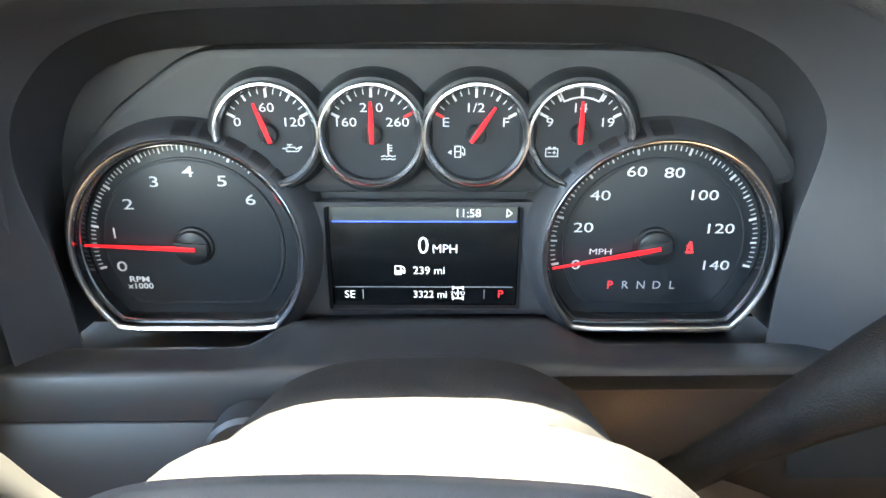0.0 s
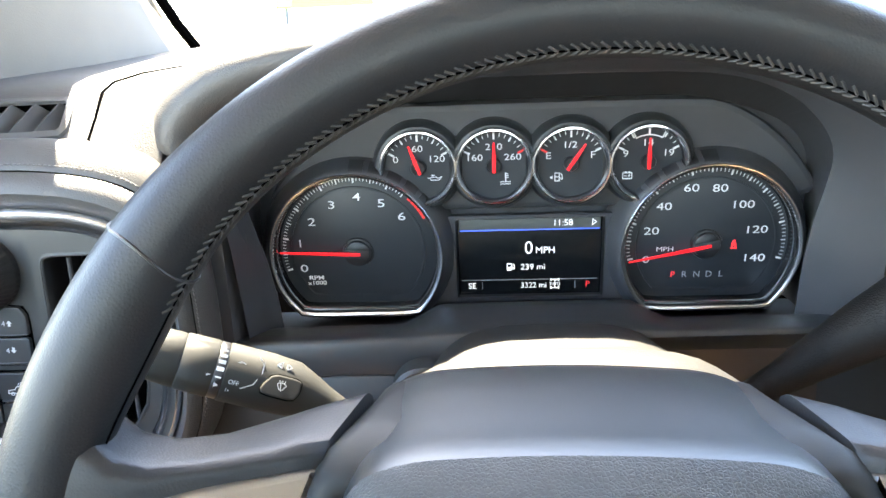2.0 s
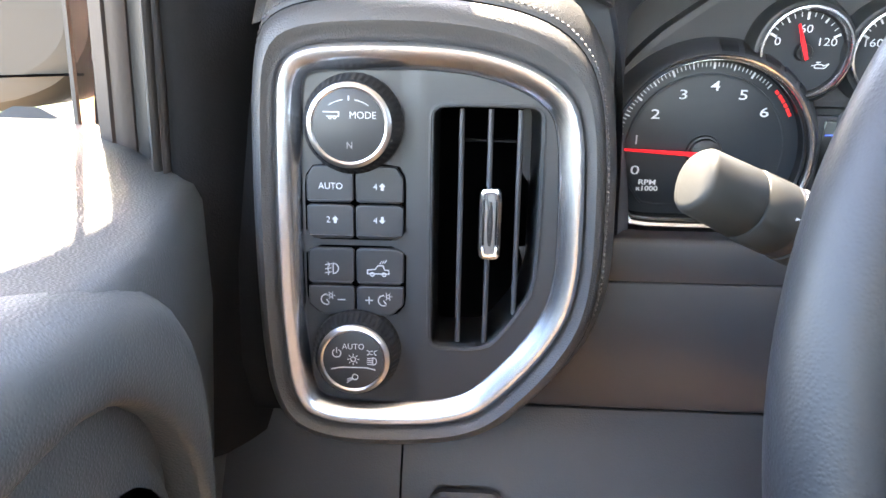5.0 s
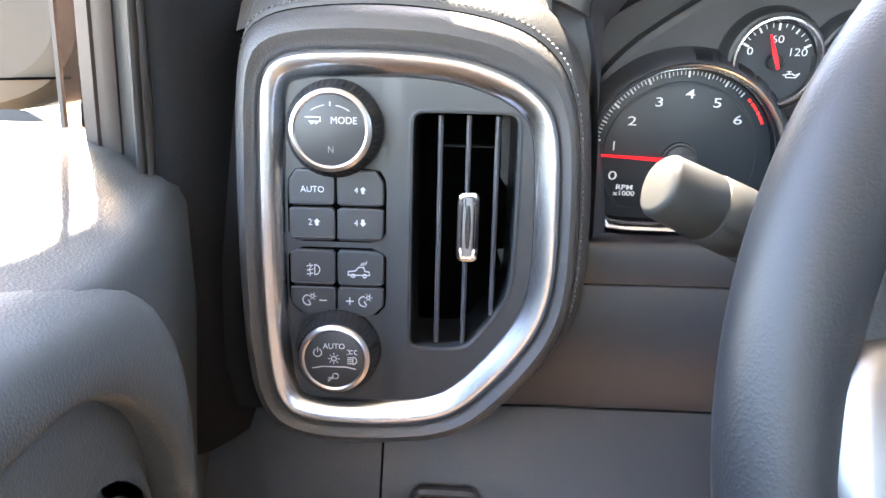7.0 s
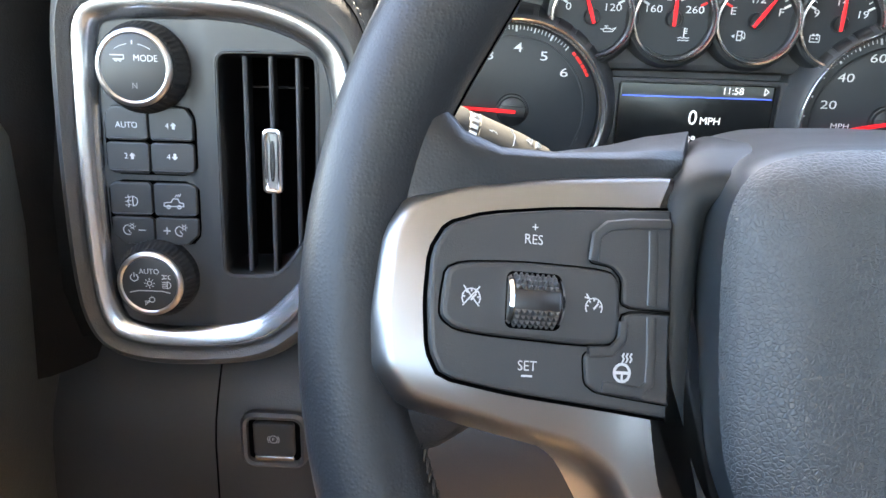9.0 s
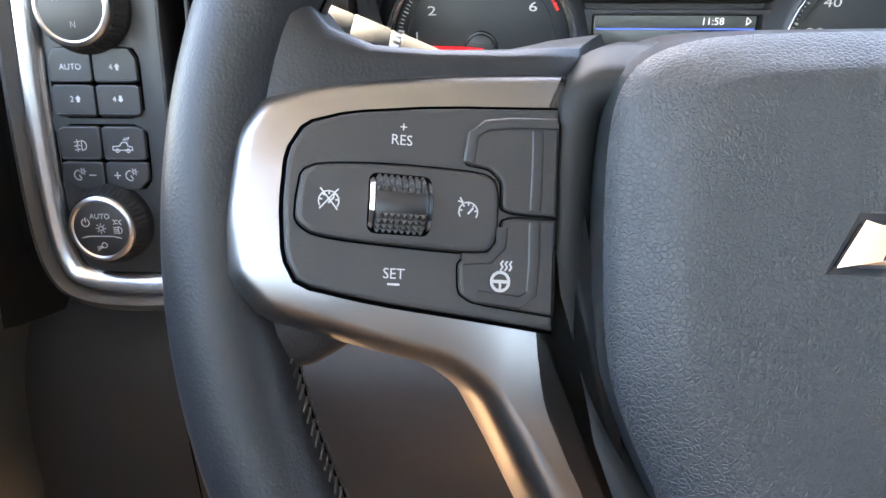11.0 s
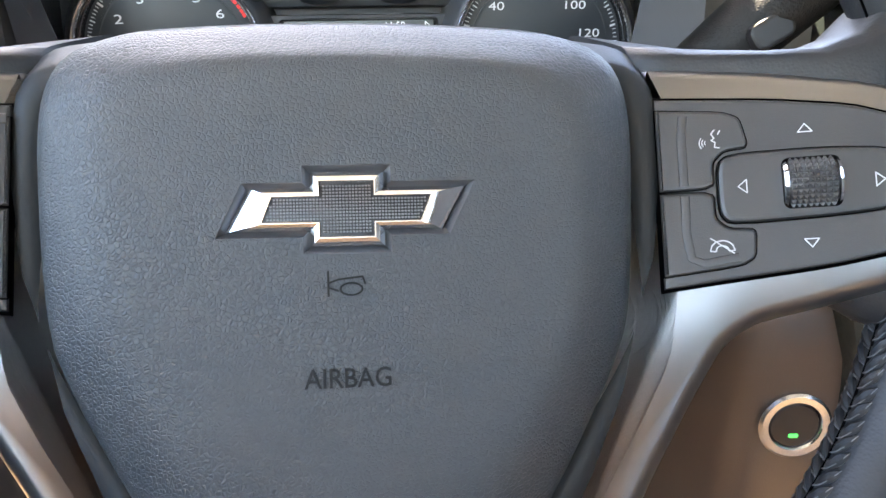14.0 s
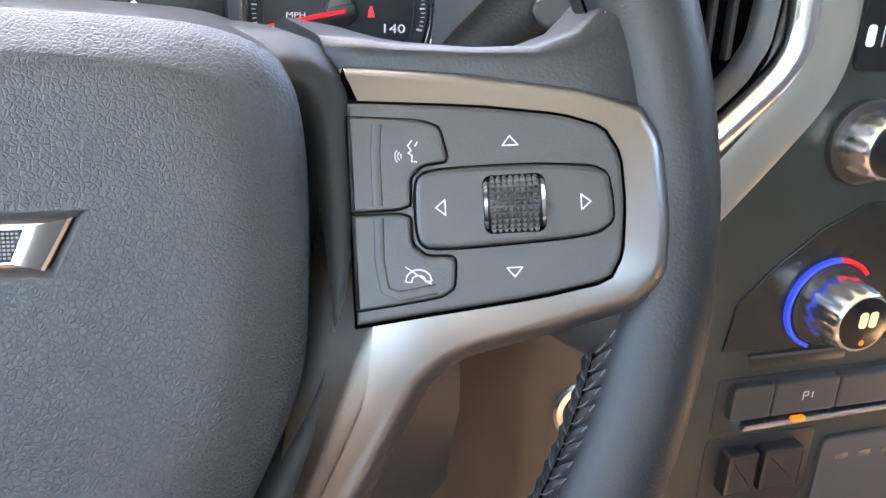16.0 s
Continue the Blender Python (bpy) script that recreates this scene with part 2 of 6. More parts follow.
def tube(path, radii, n=12, bm=None, cap=True, squash=1.0):
    bm = bm or bmesh.new()
    P = [Vector(p) for p in path]
    loops = []
    prev = None
    for i, p in enumerate(P):
        t = (P[min(i + 1, len(P) - 1)] - P[max(i - 1, 0)]).normalized()
        if prev is None:
            ref = Vector((0, 0, 1)) if abs(t.z) < 0.9 else Vector((0, 1, 0))
            a = t.cross(ref).normalized()
        else:
            a = (prev - t * prev.dot(t)).normalized()
        prev = a
        b = t.cross(a)
        r = radii[i] if isinstance(radii, (list, tuple)) else radii
        loops.append([tuple(p + a * r * math.cos(2 * math.pi * k / n) + b * r * squash * math.sin(2 * math.pi * k / n)) for k in range(n)])
    return loft(bm, loops, (cap, cap))


def stroke(bm, pts, w, z, closed=False, h=0.12):
    """A printed line: a thin raised ribbon."""
    P = [Vector(p) for p in pts]
    if closed:
        P = P + [P[0]]
    for p, q in zip(P, P[1:]):
        d = (q - p)
        if d.length < 1e-6:
            continue
        d = d.normalized()
        s = Vector((-d.y, d.x)) * w * 0.5
        p, q = p - d * w * 0.25, q + d * w * 0.25
        loft(bm, [up([tuple(p - s), tuple(q - s), tuple(q + s), tuple(p + s)], z), up([tuple(p - s), tuple(q - s), tuple(q + s), tuple(p + s)], z + h)])
    return bm


def arc(cx, cy, r, a0, a1, n=10):
    return [(cx + r * math.cos(radians(a0 + (a1 - a0) * i / n)), cy + r * math.sin(radians(a0 + (a1 - a0) * i / n))) for i in range(n + 1)]


def writing(text, x, y, size, z, mat, parent, wide=1.0, name="lettering", bold=0.0, at=None, depth=0.08, angle=0.0, solid=0.0):
    """Letters of cap height size, centred on x, y."""
    cu = bpy.data.curves.new(name, "FONT")
    cu.body, cu.align_x, cu.align_y = text, "CENTER", "CENTER"
    cu.size, cu.extrude, cu.offset, cu.resolution_u = 1.0, solid, bold, 3
    tmp = bpy.data.objects.new(name, cu)
    me = bpy.data.meshes.new_from_object(tmp)
    bpy.data.objects.remove(tmp)
    xs = [v.co.x for v in me.vertices]
    ys = [v.co.y for v in me.vertices]
    k = size / max(1e-6, (max(ys) - min(ys)))
    mx, my = (max(xs) + min(xs)) / 2, (max(ys) + min(ys)) / 2
    ca, sa = math.cos(radians(angle)), math.sin(radians(angle))
    for v in me.vertices:
        u, w = (v.co.x - mx) * k * wide, (v.co.y - my) * k
        v.co = ((x + u * ca - w * sa) * 0.001, (y + u * sa + w * ca) * 0.001, (z + depth + (v.co.z * k if solid else 0.0)) * 0.001)
    me.materials.append(mat)
    ob = new(name, me)
    ob.parent = parent
    if at is not None:
        ob.matrix_basis = at
    return ob


def plate(outer, holes, z0, z1, bm=None):
    """A flat plate with openings."""
    bm = bm or bmesh.new()
    for z in (z0, z1):
        edges = []
        for lp in (outer, *holes):
            vs = [bm.verts.new((x * 0.001, y * 0.001, z * 0.001)) for x, y in lp]
            edges += [bm.edges.new((vs[i], vs[(i + 1) % len(vs)])) for i in range(len(vs))]
        bmesh.ops.triangle_fill(bm, use_beauty=True, edges=edges)
    for lp in (outer, *holes):
        loft(bm, [up(lp, z0), up(lp, z1)], (False, False))
    bmesh.ops.remove_doubles(bm, verts=bm.verts[:], dist=1e-6)
    return bm


CL = pose(0.019, 0.3885, 1.3653, 95.5, 0.7, 0.14)             # instrument cluster: dial faces at z = 0
ST = pose(-0.265, 0.2675, 1.3337, 88, 0.6, 2.0)           # control stack: panel face at z = 0
WH = pose(0.0179, 0.0616, 1.3409, 72, 1.65, 0.38)             # steering wheel: hub front at z = 0

# ---- instrument cluster ----
cluster = thing("instrument_cluster", "dark instrument cluster with chrome-ringed dials and red needles behind the wheel", "instrument cluster", CL)
# backing panel with a window for the screen
bm = bmesh.new()
outer = soften([(-192, -70), (192, -70), (196, 40), (180, 92), (120, 108), (-120, 108), (-180, 92), (-196, 40)], 2)
slab(outer, -22, -14, 1, bm)
part("back_panel", bm, M_PANEL, cluster)
# raised brow over the small dials
bm = bmesh.new()
brow = soften([(-189, 26), (-50, 27.5), (50, 27.5), (200, 26), (176, 62), (150, 85), (126, 97.5), (108, 100.5), (-87, 101), (-110, 99.5), (-133, 85), (-161, 64)], 2)
slab(brow, -14, -3, 5, bm)
part("upper_panel", bm, M_PANEL, cluster)

# screen
screen = part("screen", slab(rounded(-50, -37, 50, 20, 1), -7.5, -6, 0.3), M_SCREEN, cluster, "lit digital screen showing speed and range")
part("screen_surround", plate(rounded(-68, -40, 68, 23.5, 3), [rounded(-51.5, -37.6, 51.5, 21, 1.5)], -7.8, -2.5), M_PANEL, cluster)
part("screen_bevel", band(rounded(-50, -37, 50, 20.2, 1), [(1.6, -2.4), (1.2, -2.2), (0, -5.6), (0, -7.4), (1.6, -7.4)]), M_KNOB, cluster)
part("title_bar", slab([(-48.6, 12), (48.6, 12), (48.6, 19.6), (-48.6, 19.6)], -6, -5.9, 0.02), M_BAR, screen)
part("blue_line", slab([(-48.2, 11.3), (48.2, 11.3), (48.2, 12.0), (-48.2, 12.0)], -6, -5.84, 0.02), M_LITBLUE, screen)
part("rule", slab([(-48, -26.1), (47.5, -26.1), (47.5, -25.7), (-48, -25.7)], -6, -5.88, 0.02), M_ICON, screen)
for xx in (-33.6, 32.0):
    part("divider", slab([(xx, -33), (xx + 0.4, -33), (xx + 0.4, -27.6), (xx, -27.6)], -6, -5.88, 0.02), M_ICON, screen)
writing("11:58", 23.4, 16.4, 4.4, -5.9, M_LIT, screen)
writing("0", -0.5, -1.6, 9.6, -5.9, M_LIT, screen, 0.9)
writing("MPH", 11.0, -3.6, 4.7, -5.9, M_LIT, screen)
writing("239 mi", 2.4, -16.1, 4.4, -5.9, M_LIT, screen)
writing("3322 mi", 3.0, -30.2, 4.2, -5.9, M_LIT, screen, 0.95)
writing("SE", -40.5, -30.2, 4.4, -5.9, M_LIT, screen)
writing("P", 41.2, -30.0, 4.4, -5.9, M_LITRED, screen)
bm = bmesh.new()
stroke(bm, [(43.2, 14.2), (43.2, 18.6), (45.8, 16.4)], 0.5, -5.9, True)
part("arrow_icon", bm, M_LIT, screen)
bm = bmesh.new()
stroke(bm, [(-15.6, -18.4), (-15.6, -13.6), (-12.6, -13.6), (-12.6, -18.4)], 0.6, -5.9, True)
stroke(bm, [(-15.4, -17.2), (-12.8, -17.2)], 2.2, -5.9)
stroke(bm, [(-12.6, -16.0), (-11.6, -16.0), (-11.4, -17.6), (-10.6, -17.6), (-10.6, -15.0), (-11.6, -13.8)], 0.5, -5.9)
part("fuel_icon", bm, M_LIT, screen)
bm = bmesh.new()
stroke(bm, [(15.4, -26.4), (20.6, -26.4)], 0.6, -5.9)
stroke(bm, [(15.4, -32.6), (20.6, -32.6)], 0.6, -5.9)
stroke(bm, [(18, -26.4), (18, -32.6)], 0.6, -5.9)
for xx in (15.3, 20.7):
    for yy in (-26.4, -32.4):
        stroke(bm, [(xx, yy - 0.9), (xx, yy + 0.9)], 0.9, -5.9)
part("drive_icon", bm, M_LIT, screen)
writing("2WD", 18.0, -29.5, 2.2, -5.6, M_LIT, screen, 1.1)


def needle(hub_x, hub_y, angle, length, tail, w, z, parent, hub_r):
    a = radians(angle)
    d, s = Vector((math.cos(a), math.sin(a))), Vector((-math.sin(a), math.cos(a)))
    c = Vector((hub_x, hub_y))
    bm = bmesh.new()
    q = [tuple(c + d * length + s * w * 0.22), tuple(c + d * length - s * w * 0.22), tuple(c + d * hub_r - s * w * 0.5), tuple(c - d * tail - s * w * 0.4), tuple(c - d * tail + s * w * 0.4), tuple(c + d * hub_r + s * w * 0.5)]
    loft(bm, [up(q, z), up(q, z + 0.5), up(grow(q, -w * 0.18), z + 0.9)])
    return part("needle", bm, M_NEEDLE, parent, "glowing red pointer")


def hub(x, y, r, z, parent, angle):
    bm = bmesh.new()
    loft(bm, [up(circle(x, y, r * 1.18), 0), up(circle(x, y, r * 1.12), z * 0.35), up(circle(x, y, r), z * 0.4), up(circle(x, y, r * 0.97), z * 0.86), up(circle(x, y, r * 0.86), z)])
    part("hub", bm, M_KNOB, parent)
    a = radians(angle)
    d, s = Vector((math.cos(a), math.sin(a))), Vector((-math.sin(a), math.cos(a)))
    c = Vector((x, y))
    w = r * 0.36
    q = [tuple(c + d * r * 0.95 + s * w), tuple(c - d * r * 0.9 + s * w), tuple(c - d * r * 0.9 - s * w), tuple(c + d * r * 0.95 - s * w)]
    part("needle_bar", slab(q, z * 0.9, z + 0.7, 0.3), M_PLASTIC, parent)


def tick(parent, cx, cy, a, r0, r1, w, mat, z=0.2):
    d = Vector((math.cos(radians(a)), math.sin(radians(a))))
    s = Vector((-d.y, d.x)) * w * 0.5
    c = Vector((cx, cy))
    q = [tuple(c + d * r0 - s), tuple(c + d * r1 - s), tuple(c + d * r1 + s), tuple(c + d * r0 + s)]
    part("tick", slab(q, z - 0.2, z, 0.05), mat, parent)


def cut_circle(cx, cy, r, bottom, n=72):
    """A round dial cut flat at the foot, with eased shoulders."""
    half = math.sqrt(max(0.0, r * r - bottom * bottom)) * 0.78
    y1 = -math.sqrt(max(0.0, r * r - (half * 1.32) ** 2)) if half * 1.32 < r else bottom * 0.55
    pts = []
    start = math.degrees(math.atan2(y1, half * 1.32))
    for i in range(n + 1):
        t = radians(start + (180 - 2 * start) * i / n)
        pts.append((cx + r * math.cos(t), cy + r * math.sin(t)))
    pts += [(cx - half, cy + bottom), (cx + half, cy + bottom)]
    return pts


def big_dial(name, cx, cy, label):
    shape = cut_circle(cx, cy, 57.5, -41.5)
    face = part(name, slab(grow(shape, 2), -3, -1.2, 0.2), M_DIAL, cluster, label)
    # sunk centre of the face with a fine step
    step = cut_circle(cx, cy, 46.5, -33.0)
    part("dial_step", band(step, [(0.9, -1.3), (0.6, -0.1), (0, 0.15), (-0.9, 0.0), (-0.9, -1.3)]), M_DIAL, face)
    part("dial_centre", slab(grow(step, -0.7), -1.4, 0.0, 0.1), M_DIAL, face)
    # deep wall, chrome ring, outer collar
    part("ring_wall", band(shape, [(1.2, -2.5), (1.2, 11.6), (-0.4, 11.6), (-2.6, -2.5)]), M_GLOSS, face)
    part("chrome_ring", band(shape, [(-0.7, 11.0), (-0.6, 12.6), (-0.4, 12.8), (1.3, 13.35), (1.6, 13.1), (1.8, 12.4), (1.8, 11.0), (0.6, 10.6)]), M_DIALRING, face, "narrow chrome ring round the dial")
    part("inner_ring", band(shape, [(-1.0, 7.2), (-1.9, 7.4), (-2.3, 6.6), (-2.1, 5.8), (-0.8, 5.8)]), M_DIALRING, face)
    part("collar", band(shape, [(1.9, -16), (12.0, -16), (11.4, -9), (9.8, -2.5), (7.4, 3.5), (4.8, 8.4), (3.0, 11.4), (2.0, 11.9), (1.7, 11)]), M_PANEL, face, "smooth grey collar", sharp=60)
    tabs = (38, 50, 62, 74, 86) if name == "tachometer" else (94, 106, 118, 130, 142)
    for a in tabs:
        part("collar_tab", loft(bmesh.new(), [[(cx + r * math.cos(radians(a + k)), cy + r * math.sin(radians(a + k)), z) for r, z in ((60.2, 11.0), (62.2, 10.0), (64.6, 5.6), (66.4, 1.0), (65.4, 0.0), (62.0, 4.0))] for k in (-4.4, -4.0, 0, 4.0, 4.4)]), M_KNOB, face, sharp=50)
    return face


TX, TY = -119.6, 0.2
tach = big_dial("tachometer", TX, TY, "engine speed dial")
for k in range(0, 58):
    a = 194.6 - 2.615 * k
    if k % 10 == 0:
        tick(tach, TX, TY, a, 49.6, 53.4, 1.25, M_PRINT, -0.9)
    elif k % 5 == 0:
        tick(tach, TX, TY, a, 50.2, 53.4, 0.8, M_PRINT, -0.9)
    elif k < 56:
        tick(tach, TX, TY, a, 51.0, 53.4, 0.5, M_PRINT, -0.9)
for a in (44.5, 40.8, 37.6, 33.9, 30.4, 27.3):
    tick(tach, TX, TY, a, 51.6, 53.5, 2.5, M_REDP, -0.9)
for s_, x, y in (("0", -159.0, -11.5), ("1", -160.0, 7.3), ("2", -150.4, 23.0), ("3", -135.6, 34.9), ("4", -117.9, 40.3), ("5", -101.2, 35.3), ("6", -87.7, 25.5)):
    writing(s_, x, y, 5.6, 0.0, M_PRINT, tach, 1.5 if s_ != "1" else 1.1, "numeral", 0.002)
writing("RPM", -150.9, -18.9, 3.2, 0.0, M_PRINT, tach, 1.3, bold=0.02)
writing("x1000", -150.9, -22.8, 3.2, 0.0, M_PRINT, tach, 1.25, bold=0.02)
hub(TX, TY, 9.2, 5.0, tach, 177.5)
needle(TX, TY, 177.5, 54, 2.2, 2.6, 5.4, tach, 9)

SX, SY = 119.3, 0.6
speedo = big_dial("speedometer", SX, SY, "road speed dial")
for k in range(0, 71):
    a = 192.0 - 2.93 * k
    if k % 10 == 0:
        tick(speedo, SX, SY, a, 49.6, 53.4, 1.25, M_PRINT, -0.9)
    elif k % 5 == 0:
        tick(speedo, SX, SY, a, 50.2, 53.4, 0.9, M_PRINT, -0.9)
    else:
        tick(speedo, SX, SY, a, 51.0, 53.4, 0.5, M_PRINT, -0.9)
for s_, x, y in (("0", 79.6, -10.0), ("20", 82.2, 10.8), ("40", 89.5, 28.1), ("60", 106.8, 40.6), ("80", 125.6, 40.0), ("100", 142.3, 28.3), ("120", 152.9, 10.3), ("140", 153.2, -10.2)):
    writing(s_, x, y, 5.3, 0.0, M_PRINT, speedo, 1.42, "numeral", 0.001)
writing("MPH", 92.0, -2.6, 3.2, 0.0, M_PRINT, speedo, 1.3)
for s_, x in (("P", 98.6), ("R", 106.6), ("N", 114.8), ("D", 123.2), ("L", 131.4)):
    writing(s_, x, -21.6, 4.4, 0.0, M_LITRED if s_ == "P" else M_ICON, speedo, 1.0, "letter")
bm = bmesh.new()
loft(bm, [up(circle(138.2, 2.3, 0.9, 12), 0.05), up(circle(138.2, 2.3, 0.9, 12), 0.2)])
stroke(bm, [(136.8, -2.6), (137.2, 0.9), (139.2, 0.9), (139.6, -2.6)], 0.7, 0.05, True)
stroke(bm, [(136.6, 1.0), (139.8, -2.2)], 0.6, 0.05)
stroke(bm, [(136.2, -3.0), (140.2, -3.0)], 0.6, 0.05)
part("belt_icon", bm, M_LITRED, speedo)
hub(SX, SY, 9.2, 5.0, speedo, 191)
needle(SX, SY, 191.2, 53.5, 2.4, 2.6, 5.4, speedo, 9)


FACE_Z = 5.0         # the small dials' faces stand this far before the large ones


def small_dial(name, cx, label, marks, needle_angle):
    cy = 60.8
    bigs = [(x, y) for x, y in ((TX, TY), (SX, SY)) if math.hypot(cx - x, cy - y) < 90]

    def clip(bm):
        """Cut away what would stand inside the neighbouring large dial."""
        for x, y in bigs:
            gone = [f for f in bm.faces if all(math.hypot(v.co.x * 1000 - x, v.co.y * 1000 - y) < 62.5 for v in f.verts)]
            bmesh.ops.delete(bm, geom=gone, context='FACES')
        return bm

    disc = []
    for px, py in circle(cx, cy, 24.0, 96):
        for x, y in bigs:
            d = math.hypot(px - x, py - y)
            if d < 61:
                px, py = x + (px - x) * 61 / d, y + (py - y) * 61 / d
        disc.append((px, py))
    face = part(name, loft(bmesh.new(), [up(disc, -2.9), up(disc, FACE_Z)]), M_DIAL, cluster, label)
    part("dial_ring", clip(band(circle(cx, cy, 23.4, 120), [(-0.8, 8.6), (0, 11.0), (0.9, 12.2), (1.9, 12.0), (2.4, 10.4), (2.4, 7), (0, 7)])), M_DIALRING, face, "polished metal ring")
    part("ring_wall", clip(band(circle(cx, cy, 23.2, 120), [(0.8, -2), (2.2, -2), (2.2, 9), (-0.6, 8.8), (-1.4, -1)])), M_KNOB, face)
    part("collar", clip(band(circle(cx, cy, 25.9, 120), [(0, -12), (5.4, -12), (4.8, 0), (3.4, 5.0), (1.6, 7.9), (0, 8.4)])), M_PLASTIC, face)
    for s_, x, y in marks:
        writing(s_, cx + x, cy + y, 4.3, FACE_Z, M_PRINT, face, 1.25, "numeral", 0.0)
    for k in range(13):
        a = 153 - 126 * k / 12
        big = k in (0, 6, 12)
        mid = k in (3, 9)
        m = M_PRINT
        if (name == "coolant_gauge" and k == 12) or (name == "fuel_gauge" and k == 0):
            m = M_REDP
        if name == "voltage_gauge" and k in (4, 5, 7, 8):
            continue
        if any(math.hypot(cx + 19 * math.cos(radians(a)) - x, cy + 19 * math.sin(radians(a)) - y) < 63 for x, y in bigs):
            continue
        tick(face, cx, cy, a, 17.4 if big else (18.4 if mid else 19.2), 21.6, 1.3 if big else (1.0 if mid else 0.5), m, FACE_Z + 0.2)
    hub(cx, cy, 5.0, FACE_Z + 3.4, face, needle_angle)
    needle(cx, cy, needle_angle, 16.2, 4.2, 2.5, FACE_Z + 3.6, face, 5)
    return face


g = small_dial("oil_gauge", -74.2, "oil pressure dial", (("0", -14.6, 5.6), ("60", 0, 12.6), ("120", 13.0, 5.6)), 110)
bm = bmesh.new()
stroke(bm, [(-68, 53.4), (-66.4, 53.4), (-66.0, 52.0), (-60.6, 52.0), (-58.6, 54.4), (-61.4, 53.2), (-62.4, 54), (-65.6, 54), (-66.4, 53.4)], 0.55, FACE_Z + 0.1)
stroke(bm, [(-64.6, 54), (-64.6, 55.2), (-65.6, 55.3), (-63.4, 55.3)], 0.5, FACE_Z + 0.1)
part("oil_icon", bm, M_PRINT, g)
g = small_dial("coolant_gauge", -24.2, "coolant temperature dial", (("160", -12.2, 5.6), ("210", 0, 12.6), ("260", 12.4, 5.6)), 90)
bm = bmesh.new()
stroke(bm, [(-16.6, 50.0), (-16.6, 55.6)], 0.8, FACE_Z + 0.1)
for yy in (52.4, 53.7, 55.0):
    stroke(bm, [(-16.4, yy), (-14.8, yy)], 0.5, FACE_Z + 0.1)
for yy in (49.4, 47.9):
    stroke(bm, [(-20, yy), (-18.6, yy + 0.5), (-17.4, yy), (-15.9, yy + 0.5), (-14.6, yy), (-13.2, yy + 0.4)], 0.5, FACE_Z + 0.1)
part("coolant_icon", bm, M_PRINT, g)
g = small_dial("fuel_gauge", 25.9, "fuel level dial", (("E", -14.4, 5.6), ("1/2", 0, 12.6), ("F", 14.4, 5.6)), 56)
bm = bmesh.new()
stroke(bm, [(15.8, 49.2), (15.8, 54.6), (18.6, 54.6), (18.6, 49.2)], 0.6, FACE_Z + 0.1, True)
stroke(bm, [(15.8, 52), (18.6, 52)], 0.5, FACE_Z + 0.1)
stroke(bm, [(18.6, 51.4), (19.6, 51.2), (19.8, 50.2), (20.6, 50.4), (20.5, 53), (19.4, 54.4)], 0.5, FACE_Z + 0.1)
loft(bm, [up([(12.2, 51.6), (14.2, 50.4), (14.2, 52.8)], FACE_Z + 0.1), up([(12.2, 51.6), (14.2, 50.4), (14.2, 52.8)], FACE_Z + 0.22)])
part("fuel_icon", bm, M_PRINT, g)
g = small_dial("voltage_gauge", 75.8, "battery voltage dial", (("9", -14.6, 5.6), ("14", 0, 12.6), ("19", 13.4, 5.6)), 90)
bm = bmesh.new()
stroke(bm, [(60, 49.6), (60, 53.4), (65.8, 53.4), (65.8, 49.6)], 0.55, FACE_Z + 0.1, True)
stroke(bm, [(61.2, 54), (62.2, 54)], 0.8, FACE_Z + 0.1)
stroke(bm, [(63.6, 54), (64.6, 54)], 0.8, FACE_Z + 0.1)
stroke(bm, [(61, 51.5), (62.4, 51.5)], 0.45, FACE_Z + 0.1)
stroke(bm, [(63.4, 51.5), (64.8, 51.5)], 0.45, FACE_Z + 0.1)
stroke(bm, [(64.1, 50.8), (64.1, 52.2)], 0.45, FACE_Z + 0.1)
part("battery_icon", bm, M_PRINT, g)
bm = bmesh.new()
stroke(bm, [(75.8 + r * math.cos(radians(a)), 60.8 + r * math.sin(radians(a))) for r, a in ((21.6, 118), (17.6, 118), (17.6, 108), (17.6, 97), (17.6, 90), (17.6, 83), (17.6, 72), (17.6, 62), (21.6, 62))], 0.8, FACE_Z + 0.05)
part("voltage_bracket", bm, M_PRINT, g)
# metal links between the small rings
for x in (-49.2, 0.8, 50.9):
    part("ring_link", slab([(x - 1.6, 56.6), (x + 1.6, 56.6), (x + 0.9, 60.8), (x + 1.6, 65), (x - 1.6, 65), (x - 0.9, 60.8)], 7, 10.8, 0.8), M_RING, cluster)

def fit_loop(src, n):
    """Resample a closed outline to n evenly spaced points."""
    P = [Vector(p) for p in src] + [Vector(src[0])]
    L = [0.0]
    for a, b in zip(P, P[1:]):
        L.append(L[-1] + (b - a).length)
    out, j = [], 0
    for i in range(n):
        t = L[-1] * i / n
        while L[j + 1] < t:
            j += 1
        f = (t - L[j]) / max(1e-9, L[j + 1] - L[j])
        out.append(tuple(P[j].lerp(P[j + 1], f)))
    return out


